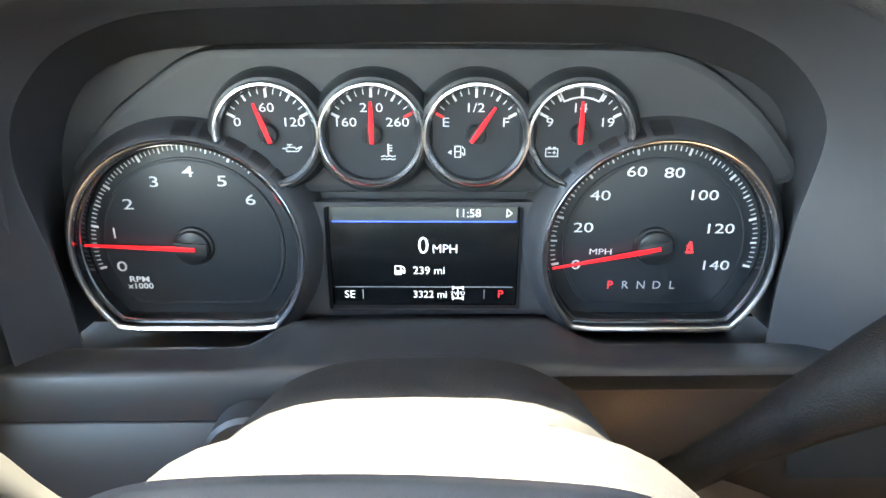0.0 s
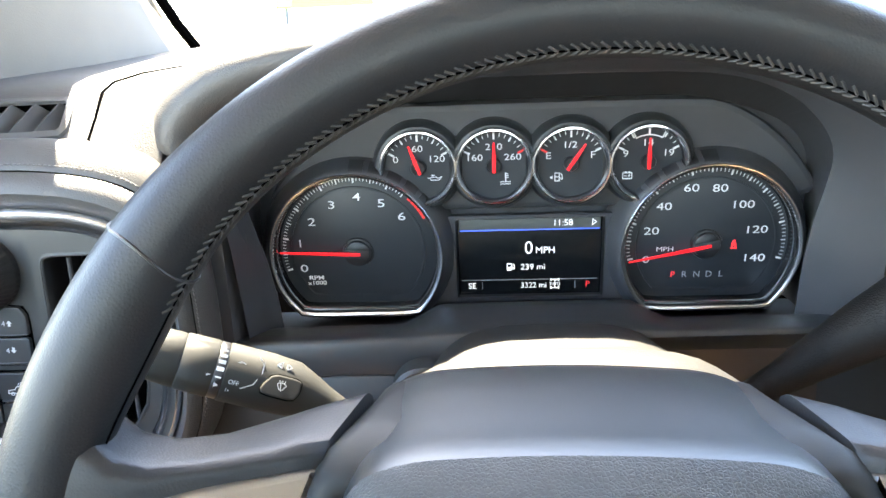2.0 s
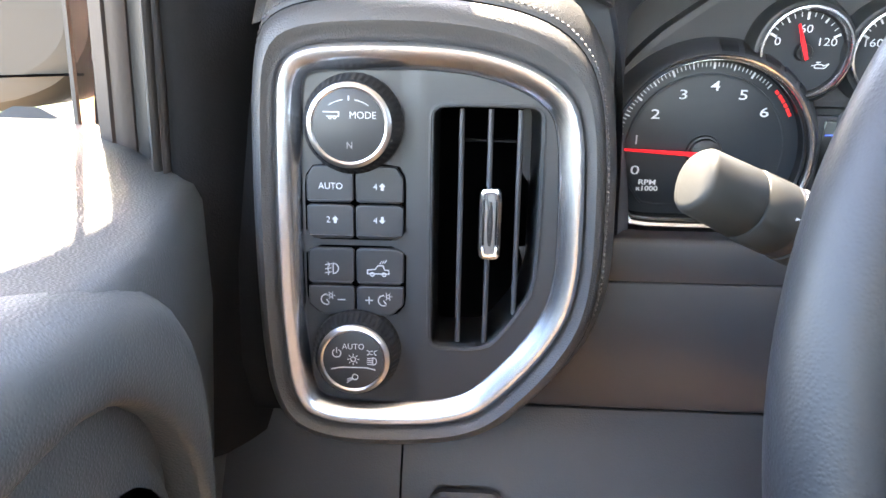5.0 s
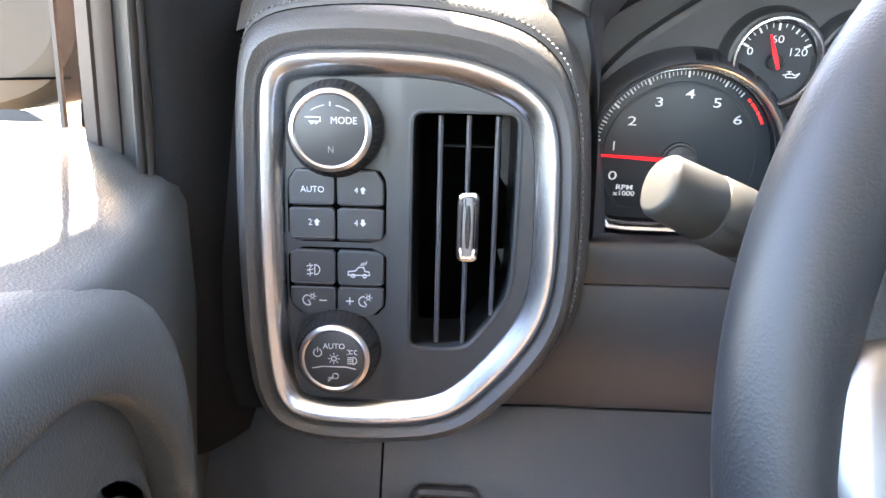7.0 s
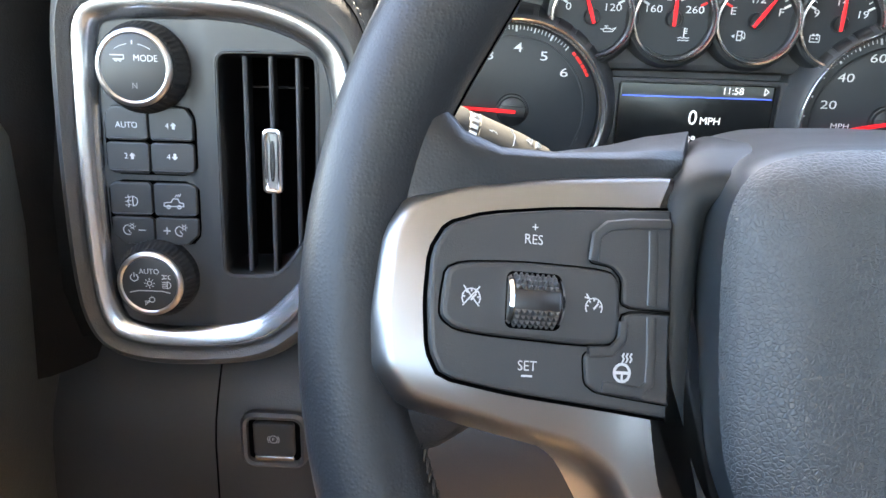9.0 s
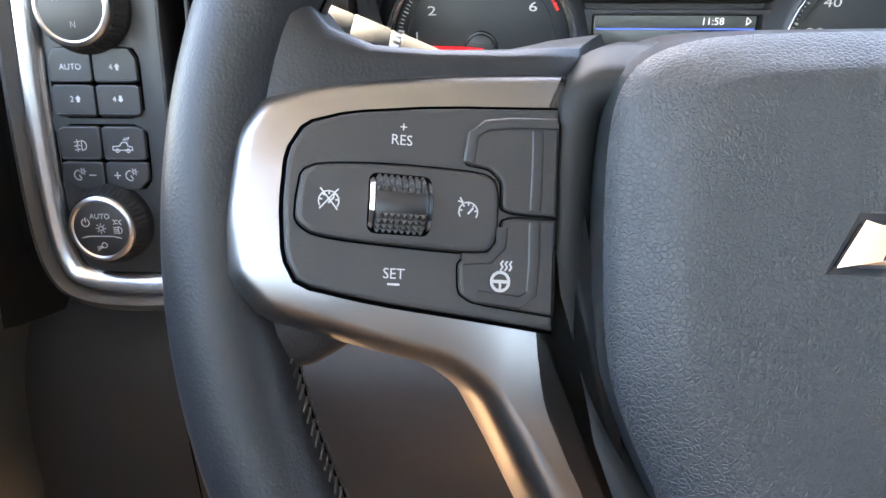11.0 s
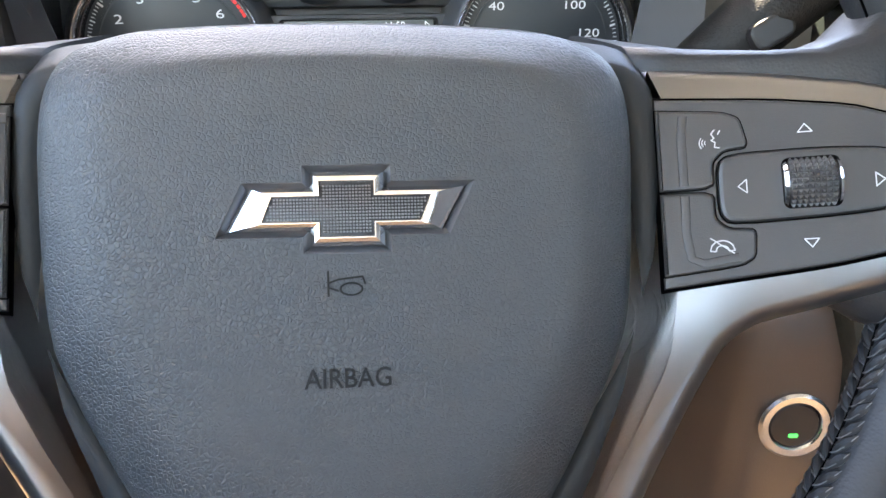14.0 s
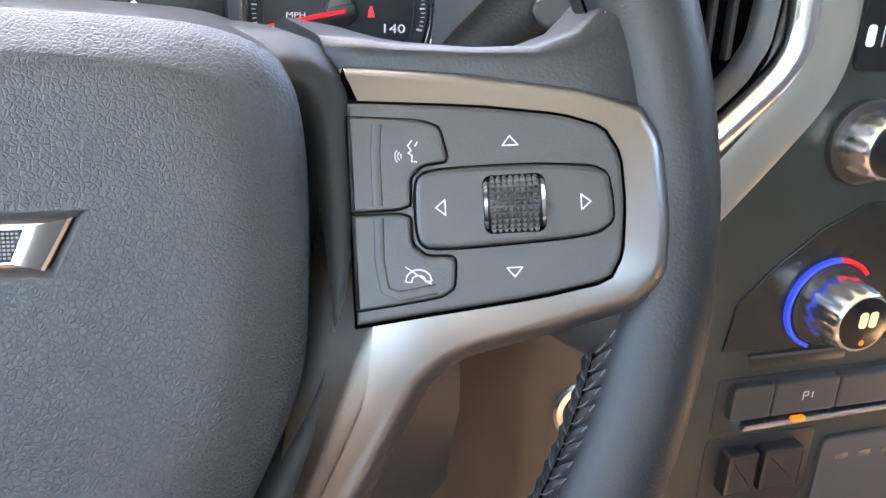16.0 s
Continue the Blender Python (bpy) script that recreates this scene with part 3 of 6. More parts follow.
# ---- control stack left of the wheel ----
stack = thing("control_panel", "leather-framed switch panel with silver trim, rotary knobs, buttons and air vent", "control panel", ST)
STACK = soften([(-61.5, 60), (-60.5, 84), (-50, 95), (-20, 97), (12, 96.6), (38, 93.6), (64, 83.5), (79, 67), (81.2, 20), (80.6, -18), (70, -44), (42, -76), (24, -85), (-8, -88), (-42, -87), (-57, -76), (-61.5, -40), (-62.5, 10)], 2)
part("bright_trim", band(STACK, [(0, -6), (0, 2.6), (-0.8, 5.0), (-2.6, 6.3), (-5.2, 6.2), (-8.4, 4.4), (-11.2, 1.8), (-12.6, -0.4), (-12.8, -6)]), M_BRIGHT, stack, "polished silver trim frame")
VENT = soften([(11.0, 63), (11.8, 66.8), (15, 68.8), (55.5, 68.8), (59, 67), (60, 63), (60, 20), (59, -16), (50, -31), (40, -43.6), (33, -46), (15, -46), (11.8, -44.4), (11.0, -41)], 1, 0.2)
part("face_plate", plate(grow(STACK, -10.5), [grow(VENT, 0.4)], -7, -0.6), M_PLASTIC, stack)
# the vent's side of the plate stands a little proud, with an eased edge towards the buttons
WING = [p for p in fit_loop(grow(STACK, -12.0), 160) if p[0] > 6.0]
top_ = max(p[1] for p in WING if p[0] < 9)
low_ = min(p[1] for p in WING if p[0] < 9)
WING = sorted([p for p in WING if p[1] >= 40], key=lambda p: p[0]) + sorted([p for p in WING if -60 < p[1] < 40 and p[0] > 40], key=lambda p: -p[1]) + sorted([p for p in WING if p[1] <= -60], key=lambda p: -p[0])
part("vent_field", plate(WING, [grow(VENT, 0.4)], -3, 0.9), M_PLASTIC, stack)
part("field_edge", loft(bmesh.new(), [[(x, top_, z), (x, 0.5 * (top_ + low_), z), (x, low_, z)] for x, z in ((-4.0, -0.58), (-2.5, -0.5), (0.5, 0.0), (3.5, 0.6), (6.0, 0.92), (8.6, 0.96))], open_=True), M_PLASTIC, stack, sharp=60)
SURR = soften([(-73, 30), (-71, 96), (-58, 111), (-20, 116), (20, 115), (58, 108), (80, 92), (89, 62), (91, 0), (88, -32), (74, -58), (52, -82), (33, -94), (4, -98), (-30, -98.5), (-54, -93), (-67, -76), (-71.5, -44)], 2)


def start_at_top(pts):
    i = max(range(len(pts)), key=lambda k: pts[k][1] - abs(pts[k][0]) * 0.6)
    return pts[i:] + pts[:i]


A_ = start_at_top(fit_loop(STACK, 120))
B_ = start_at_top(fit_loop(SURR, 120))


def blend(a, b, f):
    return [(p[0] + (q[0] - p[0]) * f, p[1] + (q[1] - p[1]) * f) for p, q in zip(a, b)]


def lift(pts, d):
    """Move the top and the inboard side of the outline outwards."""
    return [(x + 0.5 * d * max(0.0, x / 90), y + d * max(0.0, min(1.0, (y - 55) / 50))) for x, y in pts]


bm = bmesh.new()
loft(bm, [up(grow(A_, -2), -6), up(A_, 2.0), up(blend(A_, B_, 0.2), 6.0), up(blend(A_, B_, 0.45), 8.2), up(blend(A_, B_, 0.7), 7.0), up(blend(A_, B_, 0.9), 3.6), up(B_, 0.6), up(lift(B_, 0.5), -0.8), up(lift(B_, 1.4), -0.9), up(lift(B_, 3.4), -1.8), up(lift(B_, 8), -5.2), up(lift(B_, 13), -10), up(lift(B_, 16), -15), up(lift(B_, 16.6), -19), up(lift(B_, 14), -24), up(lift(B_, 8), -30), up(lift(B_, 0), -38), up(B_, -60)], (False, False))
part("leather_surround", bm, M_SOFT, stack, "grained leather surround with stitched top")


def knob(cx, cy, r, depth, parent, label, at=None):
    bm = bmesh.new()
    R0 = []
    n = 180
    for z, rr, teeth in ((-5, r + 4.6, 0), (2, r + 4.4, 0), (3.2, r + 3.4, 0.22), (depth - 3, r + 1.6, 0.22), (depth - 2.2, r + 0.4, 0), (depth - 1.4, r - 0.6, 0)):
        R0.append([(cx + (rr + (teeth if (i // 2) % 2 else -teeth)) * math.cos(2 * math.pi * i / n), cy + (rr + (teeth if (i // 2) % 2 else -teeth)) * math.sin(2 * math.pi * i / n), z) for i in range(n)])
    loft(bm, R0)
    body = part("knob", bm, M_RUBBER, parent, label, at=at)
    part("knob_ring", band(circle(cx, cy, r), [(0.6, depth - 3), (0.5, depth - 0.9), (-0.2, depth - 0.2), (-1.4, depth + 0.1), (-2.3, depth - 0.5), (-2.3, depth - 3)]), M_RING, body, "bright knob ring")
    part("knob_cap", slab(circle(cx, cy, r - 2.2), depth - 3, depth - 0.5, 0.3), M_PLASTIC, body)
    return body


k1 = knob(-26.9, 57.0, 18.2, 13.5, stack, "ribbed drive mode knob with bright ring", pose(0.0015, 0.0035, 0.0015))
writing("MODE", -20.6, 61.6, 3.1, 13.05, M_ICON, k1, 0.95)
writing("N", -26.6, 48.5, 2.9, 13.05, material("dim grey print", (0.22, 0.22, 0.22), 0.5, vary=0.0), k1, 0.9)
bm = bmesh.new()
stroke(bm, [(-26.8, 68), (-26.8, 69.6)], 0.6, 13.0)
stroke(bm, arc(-26.8, 52.5, 15.8, 123, 100), 0.35, 13.0)
stroke(bm, arc(-26.8, 52.5, 15.8, 80, 57), 0.35, 13.0)
stroke(bm, [(-38, 62.8), (-31.2, 62.8), (-31.2, 60.9), (-36.4, 60.9)], 0.5, 13.0)
for x in (-35.0, -33.0):
    stroke(bm, circle(x, 60.4, 0.6, 8), 0.4, 13.0, True)
part("trailer_icon", bm, M_ICON, k1)
k2 = knob(-27.2, -53.8, 16.6, 12.0, stack, "ribbed headlamp knob with bright ring", pose(0.0026, 0.0052, 0.003))
writing("AUTO", -27.2, -46.9, 2.8, 11.55, M_ICON, k2, 0.95)
bm = bmesh.new()
stroke(bm, [(-37.6, -58.4), (-33, -57.4), (-21, -57.4), (-16.8, -58.4)], 0.5, 11.5)
stroke(bm, circle(-27.2, -53.3, 1.2, 10), 0.45, 11.5, True)
for k in range(8):
    stroke(bm, [(-27.2 + 1.9 * math.cos(k * math.pi / 4), -53.3 + 1.9 * math.sin(k * math.pi / 4)), (-27.2 + 2.7 * math.cos(k * math.pi / 4), -53.3 + 2.7 * math.sin(k * math.pi / 4))], 0.4, 11.5)
stroke(bm, arc(-35, -50.4, 2.0, 120, 420), 0.5, 11.5)
stroke(bm, [(-35, -50.0), (-35, -47.8)], 0.5, 11.5)
for yy in (-52.6, -53.6, -54.6, -55.6):
    stroke(bm, [(-20.6, yy), (-18.4, yy)], 0.4, 11.5)
stroke(bm, [(-18, -52.4), (-18, -55.8)] + arc(-18, -54.1, 1.8, -90, 90), 0.45, 11.5)
stroke(bm, arc(-23.0 + 2.4, -49.8, 1.1, 90, -90), 0.4, 11.5)
stroke(bm, arc(-17.6 + 1.4, -49.8, 1.1, 90, 270), 0.4, 11.5)
for yy in (-49.0, -50.6):
    stroke(bm, [(-19.2, yy), (-18.0, yy)], 0.4, 11.5)
stroke(bm, circle(-26.4, -62.2, 1.4, 10), 0.45, 11.5, True)
for k in (-1, 0, 1):
    stroke(bm, [(-27.6, -63 + k * 0.3), (-30.2, -64.2 + k * 1.0)], 0.35, 11.5)
part("headlamp_icons", bm, M_ICON, k2)


def push_button(pts, parent, z=2.2, name="button"):
    return part(name, slab(pts, -0.8, z, 0.7), M_PLASTIC, parent)


part("button_well", slab(soften([(-48.6, 6.2), (-1.2, 6.2), (-1.2, 36), (-5, 42), (-44, 42), (-48.6, 36)], 1, 0.15), -0.7, -0.25, 0.1), M_DARK, stack)
part("button_well", slab(soften([(-48.8, 3.4), (-1.0, 3.4), (-1.0, -25), (-6, -31), (-42, -31), (-48.8, -25)], 1, 0.15), -0.7, -0.25, 0.1), M_DARK, stack)
bts = {}
for key, pts in {
    "auto": [(-47.4, 24.4), (-25.6, 24.4), (-25.6, 41.2), (-44, 41.2), (-47.4, 36)],
    "up4": [(-24.6, 24.4), (-2.4, 24.4), (-2.4, 36), (-6, 41.2), (-24.6, 41.2)],
    "up2": [(-47.4, 9.2), (-44.4, 7.2), (-25.6, 7.2), (-25.6, 23.2), (-47.4, 23.2)],
    "dn4": [(-24.6, 7.2), (-5.2, 7.2), (-2.4, 9.2), (-2.4, 23.2), (-24.6, 23.2)],
    "fog": [(-47.4, -14.6), (-25.6, -14.6), (-25.6, 2.4), (-44.4, 2.4), (-47.4, 0.4)],
    "bed": [(-24.6, -14.6), (-2.2, -14.6), (-2.2, 0.4), (-5, 2.4), (-24.6, 2.4)],
    "dim": [(-47.4, -25), (-41, -30.4), (-25.6, -30.4), (-25.6, -15.8), (-47.4, -15.8)],
    "brt": [(-24.6, -30.4), (-8, -30.4), (-2.2, -25), (-2.2, -15.8), (-24.6, -15.8)],
}.items():
    bts[key] = push_button(soften(pts, 1, 0.08), stack)
for x0, x1, y in ((-46.6, -26.2, 24.9), (-24.0, -3, 24.9), (-46.6, -26.2, -14.2), (-24.0, -3, -14.2), (-46.2, -26.2, 8.4), (-24, -4, 8.4)):
    part("button_edge", slab([(x0 + 1.2, y - 0.5), (x1 - 1.2, y - 0.5), (x1, y + 0.5), (x0, y + 0.5)], 1.6, 2.9, 0.4), M_PLASTIC, stack)
writing("AUTO", -36.2, 32.0, 3.0, 2.25, M_ICON, bts["auto"], 0.95)
for key, t_, x, y, dn in (("up4", "4", -15.4, 32.0, 0), ("up2", "2", -37.4, 16.2, 0), ("dn4", "4", -15.4, 16.2, 1)):
    writing(t_, x, y, 2.9, 2.25, M_ICON, bts[key], 0.95)
    bm = bmesh.new()
    s_ = -1 if dn else 1
    q = [(x + 1.6, y), (x + 3.2, y + 1.7 * s_), (x + 4.8, y), (x + 3.9, y), (x + 3.9, y - 1.7 * s_), (x + 2.5, y - 1.7 * s_), (x + 2.5, y)]
    loft(bm, [up(q, 2.2), up(q, 2.32)])
    part("arrow_icon", bm, M_ICON, bts[key])
bm = bmesh.new()
stroke(bm, [(-35.6, -4.8), (-35.6, -10)] + arc(-35.6, -7.4, 2.5, -90, 90), 0.45, 2.2)
for yy in (-5.2, -7.2, -9.2):
    stroke(bm, [(-36.4, yy), (-39.4, yy - 0.5)], 0.4, 2.2)
stroke(bm, [(-38, -4.4), (-37.4, -6), (-38.4, -7.6), (-37.4, -9.2), (-38, -10.6)], 0.4, 2.2)
part("fog_icon", bm, M_ICON, bts["fog"])
bm = bmesh.new()
stroke(bm, [(-19.4, -9.6), (-19.2, -7.8), (-15.6, -7.4), (-14.4, -5.6), (-11.8, -5.6), (-11.2, -7.6), (-9.2, -7.8), (-9, -9.6)], 0.5, 2.2, True)
for x in (-17, -11.4):
    stroke(bm, circle(x, -9.9, 0.9, 8), 0.5, 2.2, True)
for k in range(3):
    stroke(bm, [(-13.4 + k * 1.1, -4.8 + k * 0.2), (-12.6 + k * 1.2, -3.4 + k * 0.3)], 0.4, 2.2)
part("bed_lamp_icon", bm, M_ICON, bts["bed"])
for key, cx, sx in (("dim", -38.6, -31.8), ("brt", -11.2, -18.6)):
    bm = bmesh.new()
    stroke(bm, arc(cx - 0.4, -22.8, 2.6, 90, 290), 0.5, 2.2)
    stroke(bm, [(cx - 0.4, -22.8), (cx + 0.8, -24.6)], 0.5, 2.2)
    stroke(bm, circle(cx + 1.7, -20.8, 0.9, 8), 0.4, 2.2, True)
    for k in range(6):
        a = k * math.pi / 3
        stroke(bm, [(cx + 1.7 + 1.4 * math.cos(a), -20.8 + 1.4 * math.sin(a)), (cx + 1.7 + 1.9 * math.cos(a), -20.8 + 1.9 * math.sin(a))], 0.35, 2.2)
    stroke(bm, [(sx - 1.7, -22.8), (sx + 1.7, -22.8)], 0.55, 2.2)
    if key == "brt":
        stroke(bm, [(sx, -24.5), (sx, -21.1)], 0.55, 2.2)
    part("dimmer_icon", bm, M_ICON, bts[key])

# side air vent
vent = part("air_vent", band(VENT, [(2.4, 0.2), (2.2, 1.1), (1.2, 1.3), (0, 0.0), (-0.4, -6), (2.4, -6)]), M_PLASTIC, stack, "upright slatted side air vent")
# wall and back coloured black for the duct's shade, slat fronts paler as lit
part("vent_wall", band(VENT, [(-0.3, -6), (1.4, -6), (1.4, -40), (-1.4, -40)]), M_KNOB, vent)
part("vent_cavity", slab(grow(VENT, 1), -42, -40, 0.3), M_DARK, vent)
for x, y0, y1 in ((23.8, -44.4, 67.6), (37.0, -44.6, 67.8), (50.6, -29.5, 67.6)):
    bm = bmesh.new()
    sec = [(-0.75, -2.0), (0.0, -1.2), (0.75, -2.0), (0.5, -14), (-0.5, -14)]
    loft(bm, [[(x + sx, y, sz - 1.5) for sx, sz in sec] for y in (y0, (y0 + y1) / 2, y1)])
    slat = part("slat", bm, M_RUBBER, vent)
    part("slat_edge", loft(bmesh.new(), [[(x + sx, y, sz - 1.5) for sx, sz in ((-1.25, -2.6), (-0.9, -1.2), (0, -0.7), (0.9, -1.2), (1.25, -2.6))] for y in (y0, y1)]), M_PANEL, slat)
part("slat_link", slab([(22, 51.6), (52, 51.6), (52, 52.6), (22, 52.6)], -24, -18, 0.3), M_RUBBER, vent)
TAB = soften([(32.4, 0.5), (34.6, -1.6), (41.0, -1.6), (43.2, 0.5), (43.2, 30), (41.0, 32.6), (34.6, 32.6), (32.4, 30)], 1, 0.15)
tab = part("vent_tab", band(TAB, [(0, -5), (0, 1.4), (-0.6, 2.6), (-1.8, 2.8), (-2.8, 1.6), (-2.8, -5)]), M_CHROME, vent, "chrome vent slider")
part("tab_core", slab(grow(TAB, -2.6), -5, 1.2, 0.6), M_SATIN, tab)
part("tab_grip", slab(soften([(36.9, 5), (38.7, 5), (39.3, 15), (38.7, 26), (36.9, 26), (36.3, 15)], 1, 0.2), 0.5, 2.2, 0.5), M_KNOB, tab)

# stitched seam along the top and side of the surround, above a sewn groove
bm = bmesh.new()
seam = lift(B_, 4.0)
for i in range(-60, 60):
    p, q = Vector(seam[i]), Vector(seam[i + 1])
    if min(p.y, q.y) < (66 if p.x < 0 else -30):
        continue
    m = max(1, round((q - p).length / 3.0))
    for j in range(m):
        a, b = p.lerp(q, (j + 0.15) / m), p.lerp(q, (j + 0.8) / m)
        tube([(a.x, a.y, -2.6), ((a.x + b.x) / 2, (a.y + b.y) / 2 + 0.3, -1.5), (b.x, b.y, -2.6)], 0.36, 5, bm)
part("stitching", bm, M_THREAD, stack, "pale thread seam", kind="stuff")
part("sewn_groove", band(lift(B_, 0.6), [(0.35, -1.6), (0.35, -0.6), (-0.35, -0.1), (-0.35, -1.6)]), M_DARK, stack)

# ---- steering wheel ----
wheel = thing("steering_wheel", "black leather steering wheel with satin silver spoke trim and stitched rim", "steering wheel", WH)
RC, RM = 7.0, 170.5


def rim_section(theta):
    """Half widths of the rim (radial, deep) at an angle in degrees; fuller at the thumb rests."""
    t = theta % 360
    d = min(abs(t - a) for a in (28, 152, 388))
    e = min(abs(t - a) for a in (330, 210))
    f = math.exp(-(d / 14.0) ** 2)
    g_ = math.exp(-(e / 30.0) ** 2)
    return 13.6 + 2.6 * f + 1.6 * g_, 15.2 + 1.2 * f


def rim_radius(theta):
    """Radius of the rim's centre line; a little fuller over the top."""
    t = (theta + 180) % 360 - 180
    return 170.5 + 4.0 * math.exp(-((t - 92) / 32.0) ** 2) + 8.0 * math.exp(-((t - 55) / 26.0) ** 2)


bm = bmesh.new()
loops = []
NR, NS = 180, 24
for i in range(NR):
    th = 360.0 * i / NR
    hr, hd = rim_section(th)
    inner = 2.0 * (hr - 13.6)
    c, s = math.cos(radians(th)), math.sin(radians(th))
    lp = []
    for k in range(NS):
        p = 2 * math.pi * k / NS
        r = rim_radius(th) + 14.0 - hr + hr * math.cos(p)
        lp.append((r * c, RC + r * s, -15.2 + hd * math.sin(p)))
    loops.append(lp)
loft(bm, loops, ring=True)
rim = part("rim", bm, M_RIM, wheel, "smooth black leather rim")
# seams across the rim
for th in (142, 38, 225, 315):
    bm = bmesh.new()
    hr, hd = rim_section(th)
    pts = []
    for k in range(25):
        p = 2 * math.pi * k / 24
        r = rim_radius(th) + 14.0 - hr + (hr + 0.1) * math.cos(p)
        pts.append((r * math.cos(radians(th + 0.3 * math.sin(3 * p))), RC + r * math.sin(radians(th + 0.3 * math.sin(3 * p))), -15.2 + (hd + 0.1) * math.sin(p)))
    tube(pts, 0.55, 6, bm)
    part("leather_seam", bm, M_KNOB, rim)
# herringbone stitching inside the rim, turned towards the driver over the top


def on_rim(t, p, lift):
    hr, hd = rim_section(t)
    p = radians(180 - 2 - 20 * max(0.0, math.sin(radians(t))) + p)
    r = rim_radius(t) + 14.0 - hr + (hr + lift) * math.cos(p)
    return (r * math.cos(radians(t)), RC + r * math.sin(radians(t)), -15.2 + (hd + lift) * math.sin(p))


bm = bmesh.new()
STEP = 1.1
for i in range(int(360 / STEP)):
    th = i * STEP
    if 146 < th < 163 or 17 < th < 34 or 270 < th or th < 17:
        continue
    j_ = random.uniform(-0.12, 0.12)
    w_ = 1.0 + 0.7 * max(0.0, -math.sin(radians(th))) ** 0.5
    for e in (-w_, w_):
        tube([on_rim(th + j_, 0, 0.0), on_rim(th + STEP * 0.4 + j_, e * 5, 0.3), on_rim(th + STEP * 0.95 + j_, e * 10, -0.15)], 0.5, 5, bm)
part("stitching", bm, M_STITCH, rim, "dark grey herringbone thread", kind="stuff")
# wider plait on the right-hand grip: puffed leather leaves edged with thread
bm, leaf = bmesh.new(), bmesh.new()
for i in range(57):
    th = 271 + i * 1.85 + random.uniform(-0.15, 0.15)
    for e in (-1, 1):
        run = [on_rim(th + 0.93 * (e > 0) + u * 2.7, e * (1 + 21 * u), 0.25 * math.sin(math.pi * u) - 0.5) for u in (0, 0.3, 0.65, 1.0)]
        tube(run, [0.6, 1.7, 1.9, 0.6], 8, leaf)
        edge = [on_rim(th + 0.93 * (e > 0) + u * 2.7 - 0.7 * math.sin(math.pi * u), e * (1 + 22 * u), 0.55 + 0.25 * math.sin(math.pi * u)) for u in (0, 0.35, 0.7, 1.0)]
        tube(edge, [0.16, 0.24, 0.24, 0.16], 5, bm)
part("plait", leaf, M_RIM, rim, "puffed leather plait", kind="stuff")
part("plait_thread", bm, M_EDGE, rim, "dull grey thread", kind="stuff")
bm = bmesh.new()
tube([on_rim(i * 2.0, 0, 0.05) for i in range(181)], 0.4, 5, bm)
part("leather_joint", bm, M_DARK, rim)

# hub pad
PAD = soften([(-48, 45.6), (0, 47.4), (48, 45.6), (61, 43), (68.5, 39.5), (72.4, 33), (73.6, 25), (74, 16), (73.2, -10), (72, -26), (70, -34), (64, -48), (48, -78), (36, -92), (0, -96), (-36, -92), (-48, -78), (-64, -48), (-70, -34), (-72, -26), (-73.5, -10), (-74, 16), (-73.6, 25), (-72.4, 33), (-68.5, 39.5), (-61, 43)], 2)
PADF = fit_loop([(x - 0.4, y) for x, y in grow(PAD, 3.6)], 132)
bm = bmesh.new()
FACE = [(x * 0.80, y * 0.80 if y < 0 else y * 0.78) for x, y in PADF]
PADTOP = [(x * 0.86, y * 0.86) for x, y in FACE]


def raised(pts, d):
    """Lift the upper edge of an outline, for the top of the pad that runs back and up."""
    return [(x * (1 - 0.0025 * d * max(0.0, min(1.0, (y - 14) / 28))), y + d * max(0.0, min(1.0, (y - 14) / 28))) for x, y in pts]


EDGE = [up(raised(PADF, 2.6), -17), up(grow(raised(PADF, 0.9), -0.5), -11.5)]
loft(bm, [EDGE[1], up(grow(PADF, -2.2), -8.4), up(grow(PADF, -4.6), -6.3), up(blend(grow(PADF, -4.6), FACE, 0.45), -3.7), up(blend(grow(PADF, -4.6), FACE, 0.88), -1.2), up([(x * 0.96, y * 0.96) for x, y in FACE], -0.4), up([(x * 0.92, y * 0.92) for x, y in FACE], -0.15), up(PADTOP, 0.0)], (False, False))
pad = part("hub_pad", bm, M_LEATHER, wheel, "pebbled dark grey airbag cover", sharp=60, at=pose(0, 0, 0.0007))
bm = bmesh.new()
loft(bm, [up(grow(raised(PADF, 13), -5), -86), up(grow(raised(PADF, 17), -1.5), -84.5), up(raised(PADF, 19.0), -80), up(raised(PADF, 18.6), -73), up(grow(raised(PADF, 13), 0.8), -56), up(grow(raised(PADF, 6.8), 0.8), -36), up(grow(raised(PADF, 3.6), 0.6), -24)] + EDGE, (True, False))
part("pad_shell", bm, M_CAP, pad, "smooth top and sides of the airbag cover", sharp=60)
